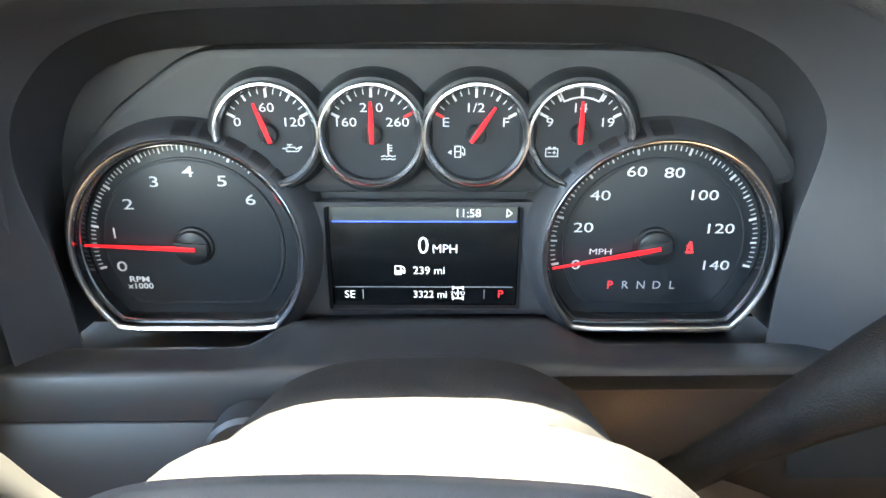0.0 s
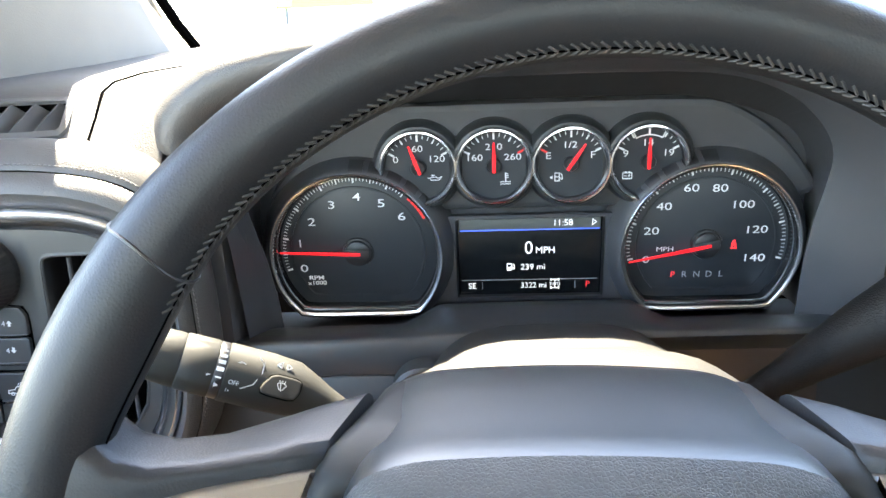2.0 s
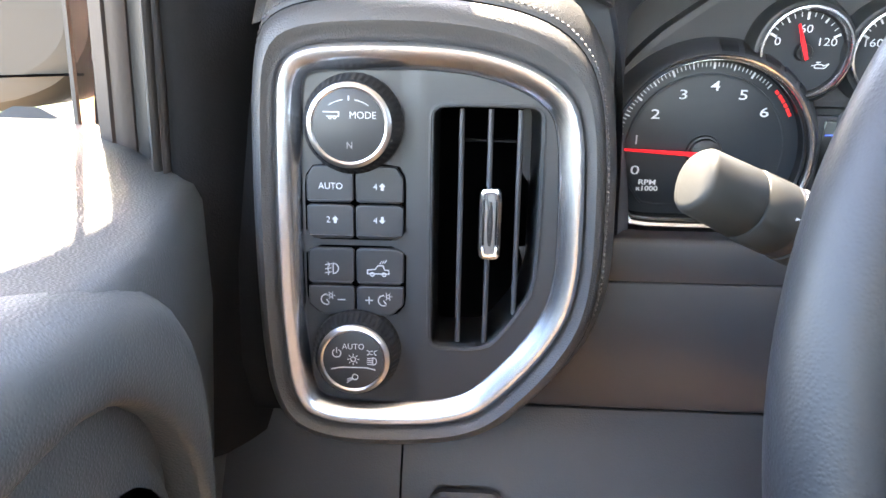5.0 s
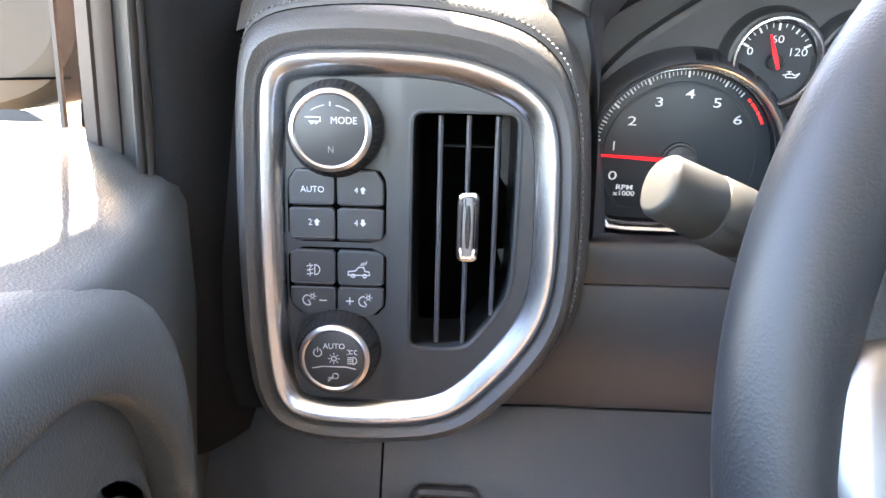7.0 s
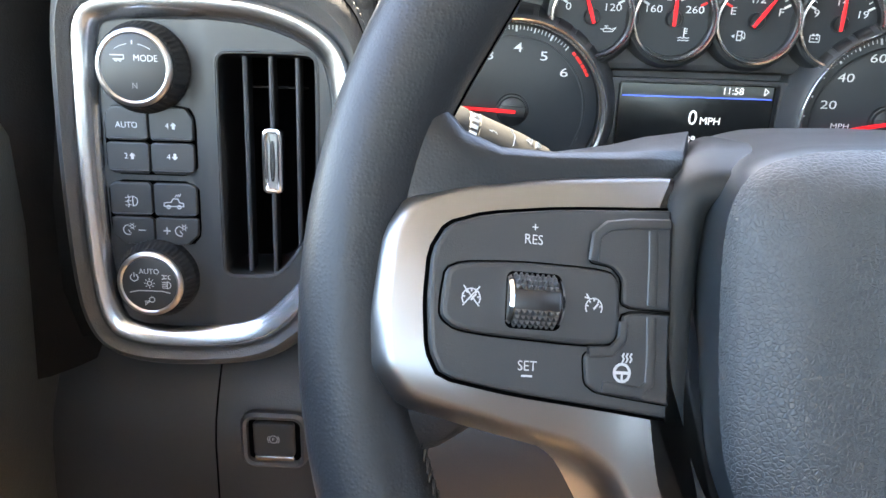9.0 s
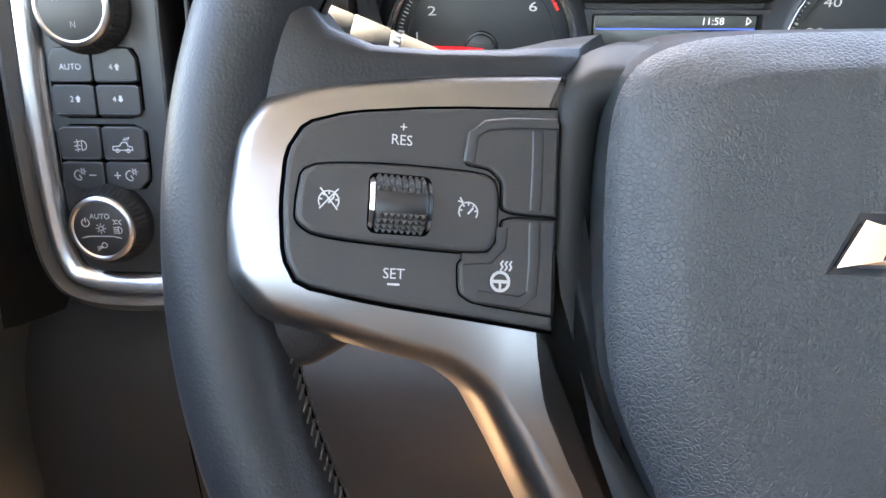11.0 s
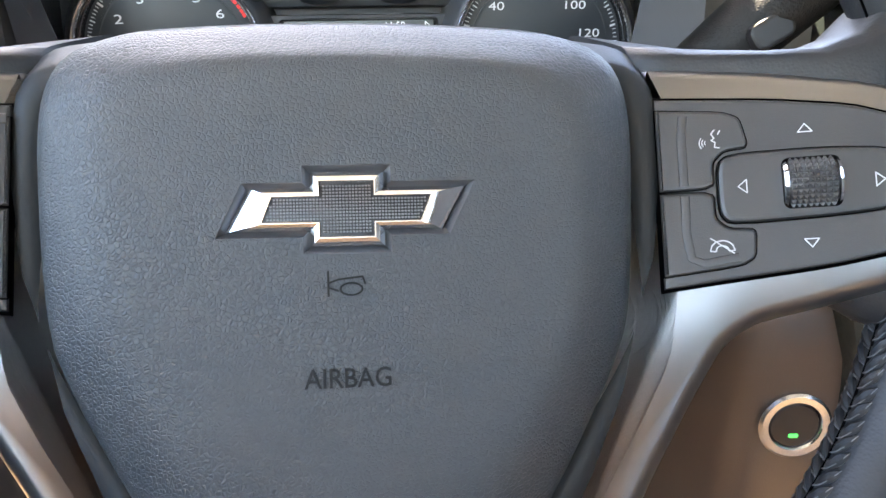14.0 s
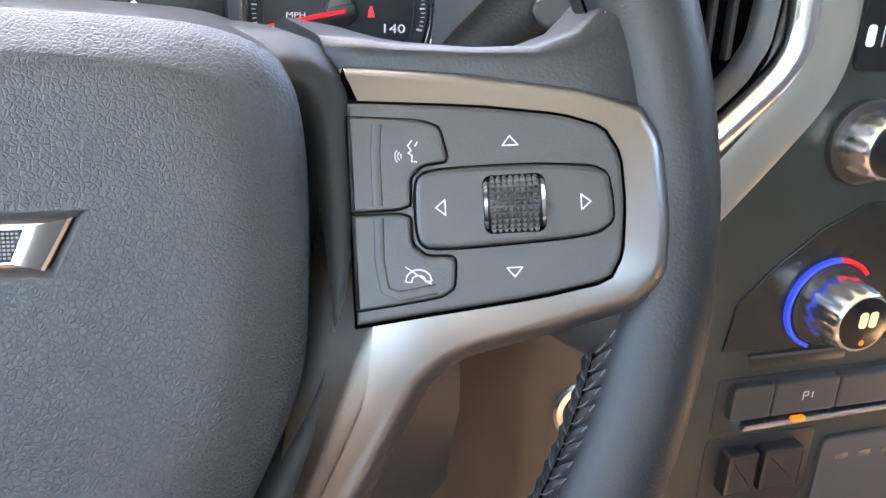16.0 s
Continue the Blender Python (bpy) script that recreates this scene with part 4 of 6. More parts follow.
# dark housing round the pad
HOUS = grow(soften([(-66, 45.5), (-40, 47), (40, 47), (66, 45.5), (83, 45), (91, 31), (91, -20), (88.5, -33), (80.5, -52), (70, -71), (60, -90), (44, -110), (0, -116), (-44, -110), (-60, -90), (-70, -71), (-80.5, -52), (-88.5, -33), (-91, -20), (-91, 31), (-83, 45)], 2), 1.0)
HB = [(x * 0.865, y) for x, y in HOUS]
part("hub_housing", loft(bmesh.new(), [up(grow(raised(HB, 12), -6), -82), up(grow(raised(HB, 16), -1.5), -79), up(raised(HB, 17.8), -73), up(raised(blend(HOUS, HB, 0.8), 14.5), -60), up(raised(blend(HOUS, HB, 0.4), 9.5), -42), up(raised(HOUS, 4.5), -29), up(grow(HOUS, -1.0), -24.0), up(grow(HOUS, -3), -21.2), up(grow(HOUS, -6), -20.2), up(grow(HOUS, -9), -20.4), up(grow(HOUS, -12), -24), up(grow(HOUS, -14), -28)]), M_HOUSING, wheel, "smooth dark hub housing", sharp=60)
PT = [(x * 0.93, y + (2 if y > 20 else 0)) for x, y in PADF]
part("pad_back", loft(bmesh.new(), [up(grow(PT, -3), -70), up(grow(PT, -0.5), -62), up(grow(PADF, -0.8), -24)], (True, True)), M_PLASTIC, wheel, sharp=60)


def badge_outline(tip, foot, block, arm, tall, cy=1.9):
    """A slanted cross: half widths of its arms at top and bottom, of its middle block, and half heights."""
    return [(x, y + cy) for x, y in ((-tip, -arm), (-foot, arm), (-block, arm), (-block, tall), (block, tall), (block, arm), (tip, arm), (foot, -arm), (block, -arm), (block, -tall), (-block, -tall), (-block, -arm))]


HOLE = badge_outline(32.0, 25.4, 10.9, 6.7, 10.9)
# flat middle of the pad with the sunken badge field
part("pad_face", plate(PADTOP, [HOLE], -3.2, 0.0), M_LEATHER, pad)
part("emblem_recess", band(HOLE, [(0.3, -3.2), (0.25, -0.2), (0, 0.02), (-1.9, -2.0), (-1.9, -3.2)]), M_RECESS, pad)
# black floor colours in the shadow round the badge
part("recess_floor", slab(grow(HOLE, 0.2), -3.1, -2.4, 0.1), M_DARK, pad)
emblem = part("emblem", loft(bmesh.new(), [up(badge_outline(29.6, 23.8, 9.3, 5.5, 9.4), -2.5), up(badge_outline(29.2, 23.4, 9.1, 5.3, 9.2), -0.8), up(badge_outline(28.4, 22.8, 8.8, 5.05, 8.95), -0.3), up(badge_outline(24.6, 20.8, 7.9, 4.25, 8.1), 0.75), up(badge_outline(21.2, 18.5, 7.0, 3.5, 7.2), 1.3), up(badge_outline(20.7, 18.1, 6.7, 3.2, 6.9), 1.3), up(badge_outline(20.5, 17.9, 6.5, 3.05, 6.75), 0.5), up(badge_outline(20.4, 17.8, 6.4, 3.0, 6.7), 0.2)]), M_CHROME, pad, "chrome badge with dark mesh centre", sharp=12)
part("emblem_field", slab(badge_outline(20.4, 17.8, 6.45, 3.0, 6.7), 0.0, 0.45, 0.05), M_KNOB, emblem)
bm = bmesh.new()
for i in range(-26, 27):
    for j in range(-8, 9):
        x, y = i * 0.8, 1.9 + j * 0.8
        yc = y - 1.9
        if (abs(x) < 6.0 and abs(yc) < 6.4) or (abs(yc) < 2.7 and -18.8 + 0.45 * yc < x < 18.8 + 0.45 * yc):
            q = [(x - 0.3, y - 0.26), (x + 0.3, y - 0.26), (x + 0.3, y + 0.26), (x - 0.3, y + 0.26)]
            loft(bm, [up(q, 0.4), up([(x - 0.16, y - 0.1), (x + 0.16, y - 0.1), (x + 0.16, y + 0.1), (x - 0.16, y + 0.1)], 0.75)])
part("emblem_mesh", bm, M_SATIN, emblem, kind="stuff")
# raised horn sign and word, coloured near-black for the shadow of their edges
writing("AIRBAG", -0.8, -39.6, 4.9, 0.0, M_EMBOSS, pad, 0.90, "embossed_word", 0.008, depth=0.0, solid=0.06)
bm = bmesh.new()
stroke(bm, [(-5.0, -19.4), (-5.0, -13.4)], 0.55, 0.0, h=0.4)
stroke(bm, [(-4.8, -16.2), (-2.6, -15.4), (3.4, -14.8), (4.0, -16.6)], 0.5, 0.0, h=0.4)
stroke(bm, [(-4.8, -17.4), (-2.6, -18.2)], 0.5, 0.0, h=0.4)
stroke(bm, circle(0.6, -17.8, 2.7, 16, ry=1.5), 0.5, 0.0, True, h=0.4)
part("horn_sign", bm, M_EMBOSS, pad)


def spoke(sg, rel):
    """One spoke: grey arm, silver trim and switch plate. sg is -1 on the driver's left."""
    f = lambda pts: [(x * sg * -1, y) for x, y in pts]          # drawn for the left one
    outer = soften([(28.5, 34.0), (33.0, 44.5), (33.4, 49.0), (29.0, 49.6), (-4, 45.2), (-32, 39.8), (-46.4, 33.6), (-51.4, 24), (-52.2, 4), (-50.4, -10), (-42.4, -18.2), (-16, -24.6), (2, -28.6), (11, -34.6), (20, -49), (33, -72), (43, -92), (62, -92), (50.5, -71), (39.5, -52), (31, -35), (28.5, -20), (28.5, -10)], 1, 0.12)
    plate = soften([(33.2, 37.6), (-4, 34), (-25, 30.6), (-35, 27), (-38.8, 20), (-39.2, 8), (-38, -4), (-34.5, -10.2), (-17, -13.4), (6, -16), (33.2, -19.0)], 1, 0.16)
    inner_x = 27.0 if sg < 0 else 27.4
    plate = [(min(x, inner_x), y) for x, y in plate]
    tr = bmesh.new()
    O = fit_loop(outer, 110)
    tr = loft(tr, [up(f(grow(O, -1.2)), -30), up(f(O), -22), up(f(O), -8), up(f(grow(O, -0.6)), -4), up(f(grow(O, -1.8)), -0.8), up(f(grow(O, -3.4)), 1.4), up(f(grow(O, -5.0)), 2.5)], (True, True))
    trim = part("spoke_trim", tr, M_SATIN, wheel, "satin silver spoke trim", at=rel, sharp=50)
    part("plate_gap", slab(f(grow(plate, 0.6)), 1.0, 2.85, 0.1), M_DARK, trim, "")
    pl = part("switch_plate", slab(f(grow(plate, -0.4)), 2.0, 5.0, 1.0), M_PLASTIC, trim)
    # cross pad with roller
    rock = f(soften([(-36, 9), (-35, 17.2), (-17, 18.8), (8, 18.8), (11.2, 16), (11.2, 2), (8, -0.8), (-31, 0.8), (-36, 4)], 2, 0.2))
    part("rocker_gap", slab(grow(rock, 0.5), 4.4, 5.2, 0.1), M_DARK, trim)
    part("rocker", slab(rock, 4.6, 6.8, 1.2), M_PLASTIC, trim)
    # inner corner buttons with a raised lip
    for pts in ([(2.6, 20.6), (4.4, 29), (9, 31), (32.8, 33.5), (32.8, 9.5), (12.2, 9.6), (12.2, 17), (9, 20)], [(2.0, -2.4), (2.6, -10), (6, -12.2), (32.8, -15.3), (32.8, 8.7), (12.4, 8.6), (12.4, 1), (9, -2)]):
        q = f([(min(x, inner_x - 0.6), y) for x, y in soften(pts, 2, 0.14)])
        part("button_gap", slab(grow(q, 0.4), 4.4, 5.15, 0.05), M_DARK, trim)
        part("button", slab(q, 4.6, 6.2, 0.8), M_PLASTIC, trim)
        if sg > 0:
            side = [(19.5, 30.5), (20.2, 24), (20.2, 10.6)] if pts[0][1] > 0 else [(20.2, 7.6), (20.4, -3), (19.4, -9.8), (16, -11.4), (7, -10)]
            part("button_ridge", tube([(-x, y, 5.9) for x, y in side], 1.5, 8, squash=0.5), M_PLASTIC, trim)
            continue
        ridge = [(3.6, 21), (4.4, 27.6), (7.5, 30.2), (14, 31.4), (25.6, 32.4)] if pts[0][1] > 0 else [(12.6, 6), (12.4, 1.6), (9.6, -1.6), (3.0, -2.2)]
        part("button_lip", tube([(x * sg * -1, y, 6.0) for x, y in ridge], 1.5, 8, squash=0.55), M_PLASTIC, trim)
        side = [(20.6, 30), (20.8, 22), (20.6, 10.6)] if pts[0][1] > 0 else [(20.6, 7.6), (20.8, -2), (20.4, -9.4), (17.5, -11.6), (7, -10.6)]
        part("button_ridge", tube([(x * sg * -1, y, 5.9) for x, y in side], 1.7, 8, squash=0.5), M_PLASTIC, trim)
    # roller
    bm = bmesh.new()
    x0 = -12.7
    w = 6.3
    nn = 40
    lps = []
    for x in (-w, -w + 0.8, w - 0.8, w):
        rr = 6.6 if abs(x) < w else 5.9
        lps.append([(x0 * -sg + x, 9.4 + rr * math.cos(2 * math.pi * k / nn), 4.6 + rr * 0.82 * math.sin(2 * math.pi * k / nn)) for k in range(nn)])
    loft(bm, lps)
    roll = part("roller", bm, M_KNOB, trim, "ribbed thumb roller with chrome ends")
    bm = bmesh.new()
    for i in range(8):
        for k in range(13):
            a = radians(8 + k * 13.6)
            if sg < 0 and abs(math.degrees(a) - 90) < 24:
                continue                # smooth middle band on the cruise roller
            x = x0 * -sg + (i - 3.5) * 1.45
            c = Vector((x, 9.4 + 6.55 * math.cos(a), 4.6 + 6.55 * 0.82 * math.sin(a)))
            nrm = Vector((0, math.cos(a), math.sin(a)))
            tn = Vector((0, -math.sin(a), math.cos(a)))
            ux = Vector((1, 0, 0))
            b0 = [tuple(c + ux * sx * 0.68 + tn * sy * 0.68) for sx, sy in ((-1, -1), (1, -1), (1, 1), (-1, 1))]
            b1 = [tuple(c + nrm * 0.75 + ux * sx * 0.22 + tn * sy * 0.22) for sx, sy in ((-1, -1), (1, -1), (1, 1), (-1, 1))]
            loft(bm, [b0, b1])
    part("roller_knurl", bm, M_KNURL, roll, kind="stuff")
    for e in (-1, 1):
        bm = bmesh.new()
        lps = []
        for x in (e * (w + 0.05), e * (w + 0.9)):
            rr = 6.9 if abs(x) < w + 0.5 else 6.2
            lps.append([(x0 * -sg + x, 9.4 + rr * math.cos(2 * math.pi * k / nn), 4.5 + rr * 0.82 * math.sin(2 * math.pi * k / nn)) for k in range(nn)])
        loft(bm, lps)
        part("roller_end", bm, M_CHROME, roll)
    part("roller_slot", slab(rounded(x0 * -sg - 7.4, 2.4, x0 * -sg + 7.4, 16.4, 2), 6.2, 6.95, 0.1), M_DARK, trim)
    return trim


PL = pose(0, 0, 0, -5) @ pose(-0.1146, -0.0021, -0.0145, 0, 18, 0)
PR = pose(0, 0, 0, -5) @ pose(0.1146, -0.0021, -0.0145, 0, -18, 0)
sl = spoke(-1, PL)
writing("RES", -12.6, 24.9, 2.45, 5.05, M_ICON, sl, 0.95)
writing("+", -12.4, 28.0, 1.6, 5.05, M_ICON, sl)
writing("SET", -12.9, -6.4, 2.45, 5.05, M_ICON, sl, 0.95)
bm = bmesh.new()
stroke(bm, [(-14.2, -8.9), (-11.6, -8.9)], 0.5, 5.0)
part("minus_icon", bm, M_ICON, sl)
for cx in (-28.9, 3.7):
    bm = bmesh.new()
    stroke(bm, arc(cx, 9.0, 2.3, -30, 210), 0.3, 6.8)
    for k in range(5):
        a = radians(10 + 40 * k)
        stroke(bm, [(cx + 1.6 * math.cos(a), 9 + 1.6 * math.sin(a)), (cx + 2.1 * math.cos(a), 9 + 2.1 * math.sin(a))], 0.35, 6.8)
    stroke(bm, [(cx, 8.6), (cx + 1.1, 9.9)], 0.45, 6.8)
    if cx < 0:
        stroke(bm, [(-30.9, 7.2), (-26.9, 11.8)], 0.32, 6.8)
        stroke(bm, [(-30.9, 11.8), (-26.9, 7.2)], 0.32, 6.8)
    else:
        stroke(bm, [(1.6, 12.2), (2.3, 11.2), (1.2, 11.4)], 0.35, 6.8)
    part("cruise_icon", bm, M_ICON, sl)
bm = bmesh.new()
stroke(bm, circle(12.4, -6.9, 2.2, 16), 0.7, 6.4, True)
stroke(bm, [(10.2, -6.9), (14.6, -6.9)], 0.8, 6.4)
stroke(bm, [(12.4, -6.9), (12.4, -9.2)], 0.6, 6.4)
for k in range(3):
    x = 12.4 + k * 1.1
    stroke(bm, [(x, -4.2), (x + 0.5, -3.4), (x, -2.7), (x + 0.5, -2.0)], 0.42, 6.4)
part("heated_wheel_icon", bm, M_ICON, sl)
sr = spoke(1, PR)
for (x, y), a, z in (((12.4, 24.4), 90, 5.05), ((12.0, -6.6), 270, 5.05), ((-4.6, 9.4), 180, 6.85), ((29.2, 8.9), 0, 6.85)):
    bm = bmesh.new()
    q = [(x + 1.5 * math.cos(radians(a)), y + 1.5 * math.sin(radians(a))), (x + 2.0 * math.cos(radians(a + 112)), y + 2.0 * math.sin(radians(a + 112))), (x + 2.0 * math.cos(radians(a - 112)), y + 2.0 * math.sin(radians(a - 112)))]
    stroke(bm, q, 0.3, z, True)
    part("arrow_icon", bm, M_ICON, sr)
bm = bmesh.new()
for r in (0.8, 1.5, 2.2):
    stroke(bm, arc(-13.2, 22.4, r, 140, 220), 0.28, 6.3)
stroke(bm, [(-11.2, 26.0), (-12.2, 24.8), (-11.4, 23.6), (-12.2, 23.0), (-11.2, 22.4), (-11.4, 21.0), (-10.2, 20.8)], 0.3, 6.3)
stroke(bm, [(-9.8, 25.6), (-10.4, 24.6)], 0.3, 6.3)
part("voice_icon", bm, M_ICON, sr)
bm = bmesh.new()
stroke(bm, arc(-11.2, -8.6, 3.4, 35, 145), 0.36, 6.3)
stroke(bm, arc(-11.2, -8.6, 2.0, 40, 140), 0.3, 6.3)
for e in (-1, 1):
    stroke(bm, [(-11.2 + e * 2.8, -6.7), (-11.2 + e * 3.2, -8.0), (-11.2 + e * 1.7, -8.2), (-11.2 + e * 1.5, -7.3)], 0.3, 6.3)
stroke(bm, [(-14.2, -4.4), (-8.2, -8.8)], 0.3, 6.3)
part("hang_up_icon", bm, M_ICON, sr)

# leather arms that carry the spokes into the rim
for sg in (-1, 1):
    loops = []
    for r, ft, fz, bt_, bz, fb, bb in ((86, 49.4, -27, 64.2, -61, 32, 34), (95, 48.6, -24, 60.5, -57, 32, 33), (100, 47.8, -22, 56.5, -55, 32, 32), (120, 46.0, -15, 51, -48, 31, 30), (134, 45.5, -9.5, 50.5, -42, 27, 27), (144, 48.5, -6, 54, -36, 18, 18), (152, 57, -4.5, 63, -31, 2, 2), (160, 71, -5, 74, -28, -16, -16), (168, 80, -7, 81, -27, -32, -32)):
        sec = soften([(ft, fz), (bt_, bz), (bb, bz - 2), (fb, fz - 2)], 3, 0.13)
        slant = {86: 0.33, 95: 0.2}.get(r, 0.0)
        loops.append([(sg * (r + slant * (z + 20)), y, z) for y, z in sec])
    part("spoke_arm", loft(bmesh.new(), loops), M_RIM, wheel, sharp=70)
    loops = []
    for r, y0, y1, z0, z1 in ((132, -24, 40, -30, -14), (146, -33, 44, -29, -9), (162, -38, 40, -27, -6)):
        lp = []
        for k in range(20):
            p = 2 * math.pi * k / 20
            c, s = math.cos(p), math.sin(p)
            lp.append((sg * r, (y0 + y1) / 2 + (y1 - y0) / 2 * math.copysign(abs(s) ** 0.6, s), (z0 + z1) / 2 + (z1 - z0) / 2 * math.copysign(abs(c) ** 0.6, c)))
        loops.append(lp)
    part("thumb_rest", loft(bmesh.new(), loops), M_RIM, wheel, sharp=70)

# ---- dashboard, column and cab (metres) ----
def mm(pts):
    return [tuple(c * 1000 for c in p) for p in pts]


def fine(pts, n=60):
    P = [Vector(p) for p in pts]
    for _ in range(2):
        out = [P[0]]
        for a, b in zip(P, P[1:]):
            out += [a.lerp(b, 0.25), a.lerp(b, 0.75)]
        P = out + [P[-1]]
    L = [0.0]
    for a, b in zip(P, P[1:]):
        L.append(L[-1] + (b - a).length)
    res, j = [], 0
    for i in range(n):
        t = L[-1] * i / (n - 1)
        while j < len(L) - 2 and L[j + 1] < t:
            j += 1
        res.append(P[j].lerp(P[j + 1], (t - L[j]) / max(1e-9, L[j + 1] - L[j])))
    return res


dash = thing("dashboard", "dark grained dashboard with a hooded binnacle and sunlit top", "dashboard", pose(0, 0, 0))
# binnacle: the tunnel round the cluster, a smooth bezel with an eared opening, and the padded brow over it
EAR = [(-0.148, 1.322), (-0.1495, 1.345), (-0.1535, 1.372), (-0.159, 1.393), (-0.163, 1.411), (-0.163, 1.428), (-0.158, 1.443), (-0.147, 1.457), (-0.134, 1.468), (-0.119, 1.475), (-0.099, 1.481), (-0.072, 1.4835), (0.031, 1.4840), (0.088, 1.4830), (0.124, 1.481), (0.148, 1.476), (0.171, 1.466), (0.186, 1.453), (0.196, 1.439), (0.199, 1.427), (0.196, 1.410), (0.191, 1.389), (0.187, 1.358), (0.186, 1.322)]
BEZEL = [(-0.160, 1.315), (-0.161, 1.357), (-0.1625, 1.398), (-0.1675, 1.433), (-0.1725, 1.450), (-0.166, 1.464), (-0.143, 1.4785), (-0.108, 1.489), (-0.06, 1.4945), (0.022, 1.496), (0.105, 1.4945), (0.150, 1.4885), (0.185, 1.4775), (0.204, 1.462), (0.212, 1.447), (0.2145, 1.42), (0.217, 1.385), (0.218, 1.345), (0.219, 1.315)]
BACK = [(-0.172, 1.315), (-0.172, 1.40), (-0.158, 1.442), (-0.131, 1.462), (-0.095, 1.4675), (-0.05, 1.468), (0.02, 1.468), (0.08, 1.467), (0.125, 1.466), (0.182, 1.450), (0.207, 1.425), (0.206, 1.373), (0.205, 1.315)]
N_ARCH = 120
E_, G_, K_ = fine(EAR, N_ARCH), fine(BEZEL, N_ARCH), fine(BACK, N_ARCH)


def swell(P, side, top, c=(0.02, 1.41)):
    """Push an arch outwards at its sides and its crown."""
    out = []
    for p in P:
        k = max(0.0, min(1.0, (p.y - c[1]) / 0.07))
        s = 1 if p.x > c[0] else -1
        w = min(1.0, abs(p.x - c[0]) / 0.14)
        out.append(Vector((p.x + side * s * w, p.y + top * k)))
    return out


def ear_y(z):
    return 0.346 + (1.434 - z) * 0.06


def bezel_y(z):
    return 0.2985 + (1.49 - z) * 0.12


bm = bmesh.new()
loft(bm, [mm([(p.x, 0.425, p.y) for p in K_]), mm([(p.x, 0.385, p.y) for p in K_]), mm([(p.x, ear_y(p.y) + 0.004, p.y) for p in swell(E_, 0.0012, 0.0012)]), mm([(p.x, ear_y(p.y), p.y) for p in E_])], open_=True)
part("hood_tunnel", bm, M_PANEL, dash, "dark tunnel round the instruments", sharp=50)
bm = bmesh.new()
mid = [a.lerp(b, 0.5) for a, b in zip(E_, G_)]
loft(bm, [mm([(p.x, ear_y(p.y), p.y) for p in E_]), mm([(p.x, ear_y(p.y) - 0.0012, p.y) for p in swell(E_, 0.0008, 0.0008)]), mm([(p.x, (ear_y(p.y) + bezel_y(p.y)) / 2 - 0.001, p.y) for p in mid]), mm([(p.x, bezel_y(p.y) - 0.0006, p.y) for p in G_]), mm([(p.x, bezel_y(p.y) + 0.012, p.y) for p in swell(G_, 0.002, 0.002)])], open_=True)
part("hood_bezel", bm, M_PANEL, dash, "smooth charcoal bezel round the instruments", sharp=50)
# padded brow: only over the crown, its ends closed
TOP_ = [p for p in G_ if p.y > 1.442]
bm = bmesh.new()
rows = []
for side, top, dy in ((-0.0002, -0.0002, 0.004), (0.0004, 0.0006, -0.001), (0.003, 0.003, -0.008), (0.009, 0.008, -0.0125), (0.015, 0.0135, -0.0125), (0.021, 0.019, -0.007), (0.026, 0.0235, 0.004), (0.030, 0.0265, 0.020), (0.033, 0.029, 0.045), (0.035, 0.032, 0.10), (0.035, 0.033, 0.20), (0.028, 0.025, 0.30)):
    rows.append(mm([(p.x, bezel_y(q.y) + dy, p.y) for p, q in zip(swell(TOP_, side, top), TOP_)]))
loft(bm, rows, open_=True)
bm.verts.ensure_lookup_table()
m_ = len(TOP_)
for e in (0, m_ - 1):
    bm.faces.new([bm.verts[k * m_ + e] for k in range(len(rows))])
part("binnacle_hood", bm, M_SOFT, dash, "grained padded brow over the instruments", sharp=70)
# ledge below the dials, raised under the screen
bm = bmesh.new()
prof = [(0.425, 1.310, 0.008), (0.365, 1.314, 0.011), (0.3555, 1.3235, 0.0135), (0.3525, 1.3255, 0.0138), (0.3500, 1.3258, 0.0136), (0.3488, 1.3272, 0.0132), (0.340, 1.3300, 0.0105), (0.325, 1.3320, 0.005), (0.3135, 1.3328, 0.002), (0.3110, 1.3318, 0.001), (0.3102, 1.3295, 0.0), (0.316, 1.322, 0.0), (0.335, 1.31, 0.0)]
cols = [(-0.21 + 0.435 * i / 60) for i in range(61)]


def saddle(x):
    t = max(0.0, min(1.0, (0.088 - abs(x - 0.018)) / 0.03))
    return t * t * (3 - 2 * t)


loft(bm, [mm([(x, y, z + b * saddle(x)) for x in cols]) for y, z, b in prof], open_=True)
part("cluster_ledge", bm, M_PLASTIC, dash, sharp=50)
# lower facia: a smooth strip, and the grained panel under it
bm = bmesh.new()
loft(bm, [mm([(x, y, z) for x in (-0.23, -0.178, -0.12, -0.06, -0.02, 0.04)]) for y, z in ((0.322, 1.3320), (0.3105, 1.3305), (0.3092, 1.3275), (0.3088, 1.3110), (0.3094, 1.3098), (0.314, 1.3094))], open_=True)
part("facia_strip", bm, M_STRIP, dash, sharp=50)
bm = bmesh.new()
loft(bm, [mm([(x, y, z) for x in (-0.23, -0.178, -0.12, -0.06, -0.02, 0.04)]) for y, z in ((0.314, 1.3092), (0.3096, 1.3090), (0.3088, 1.3080), (0.3080, 1.28), (0.3070, 1.2385), (0.3085, 1.2368), (0.314, 1.2364))], open_=True)
part("lower_facia", bm, M_STRIP, dash, sharp=50)
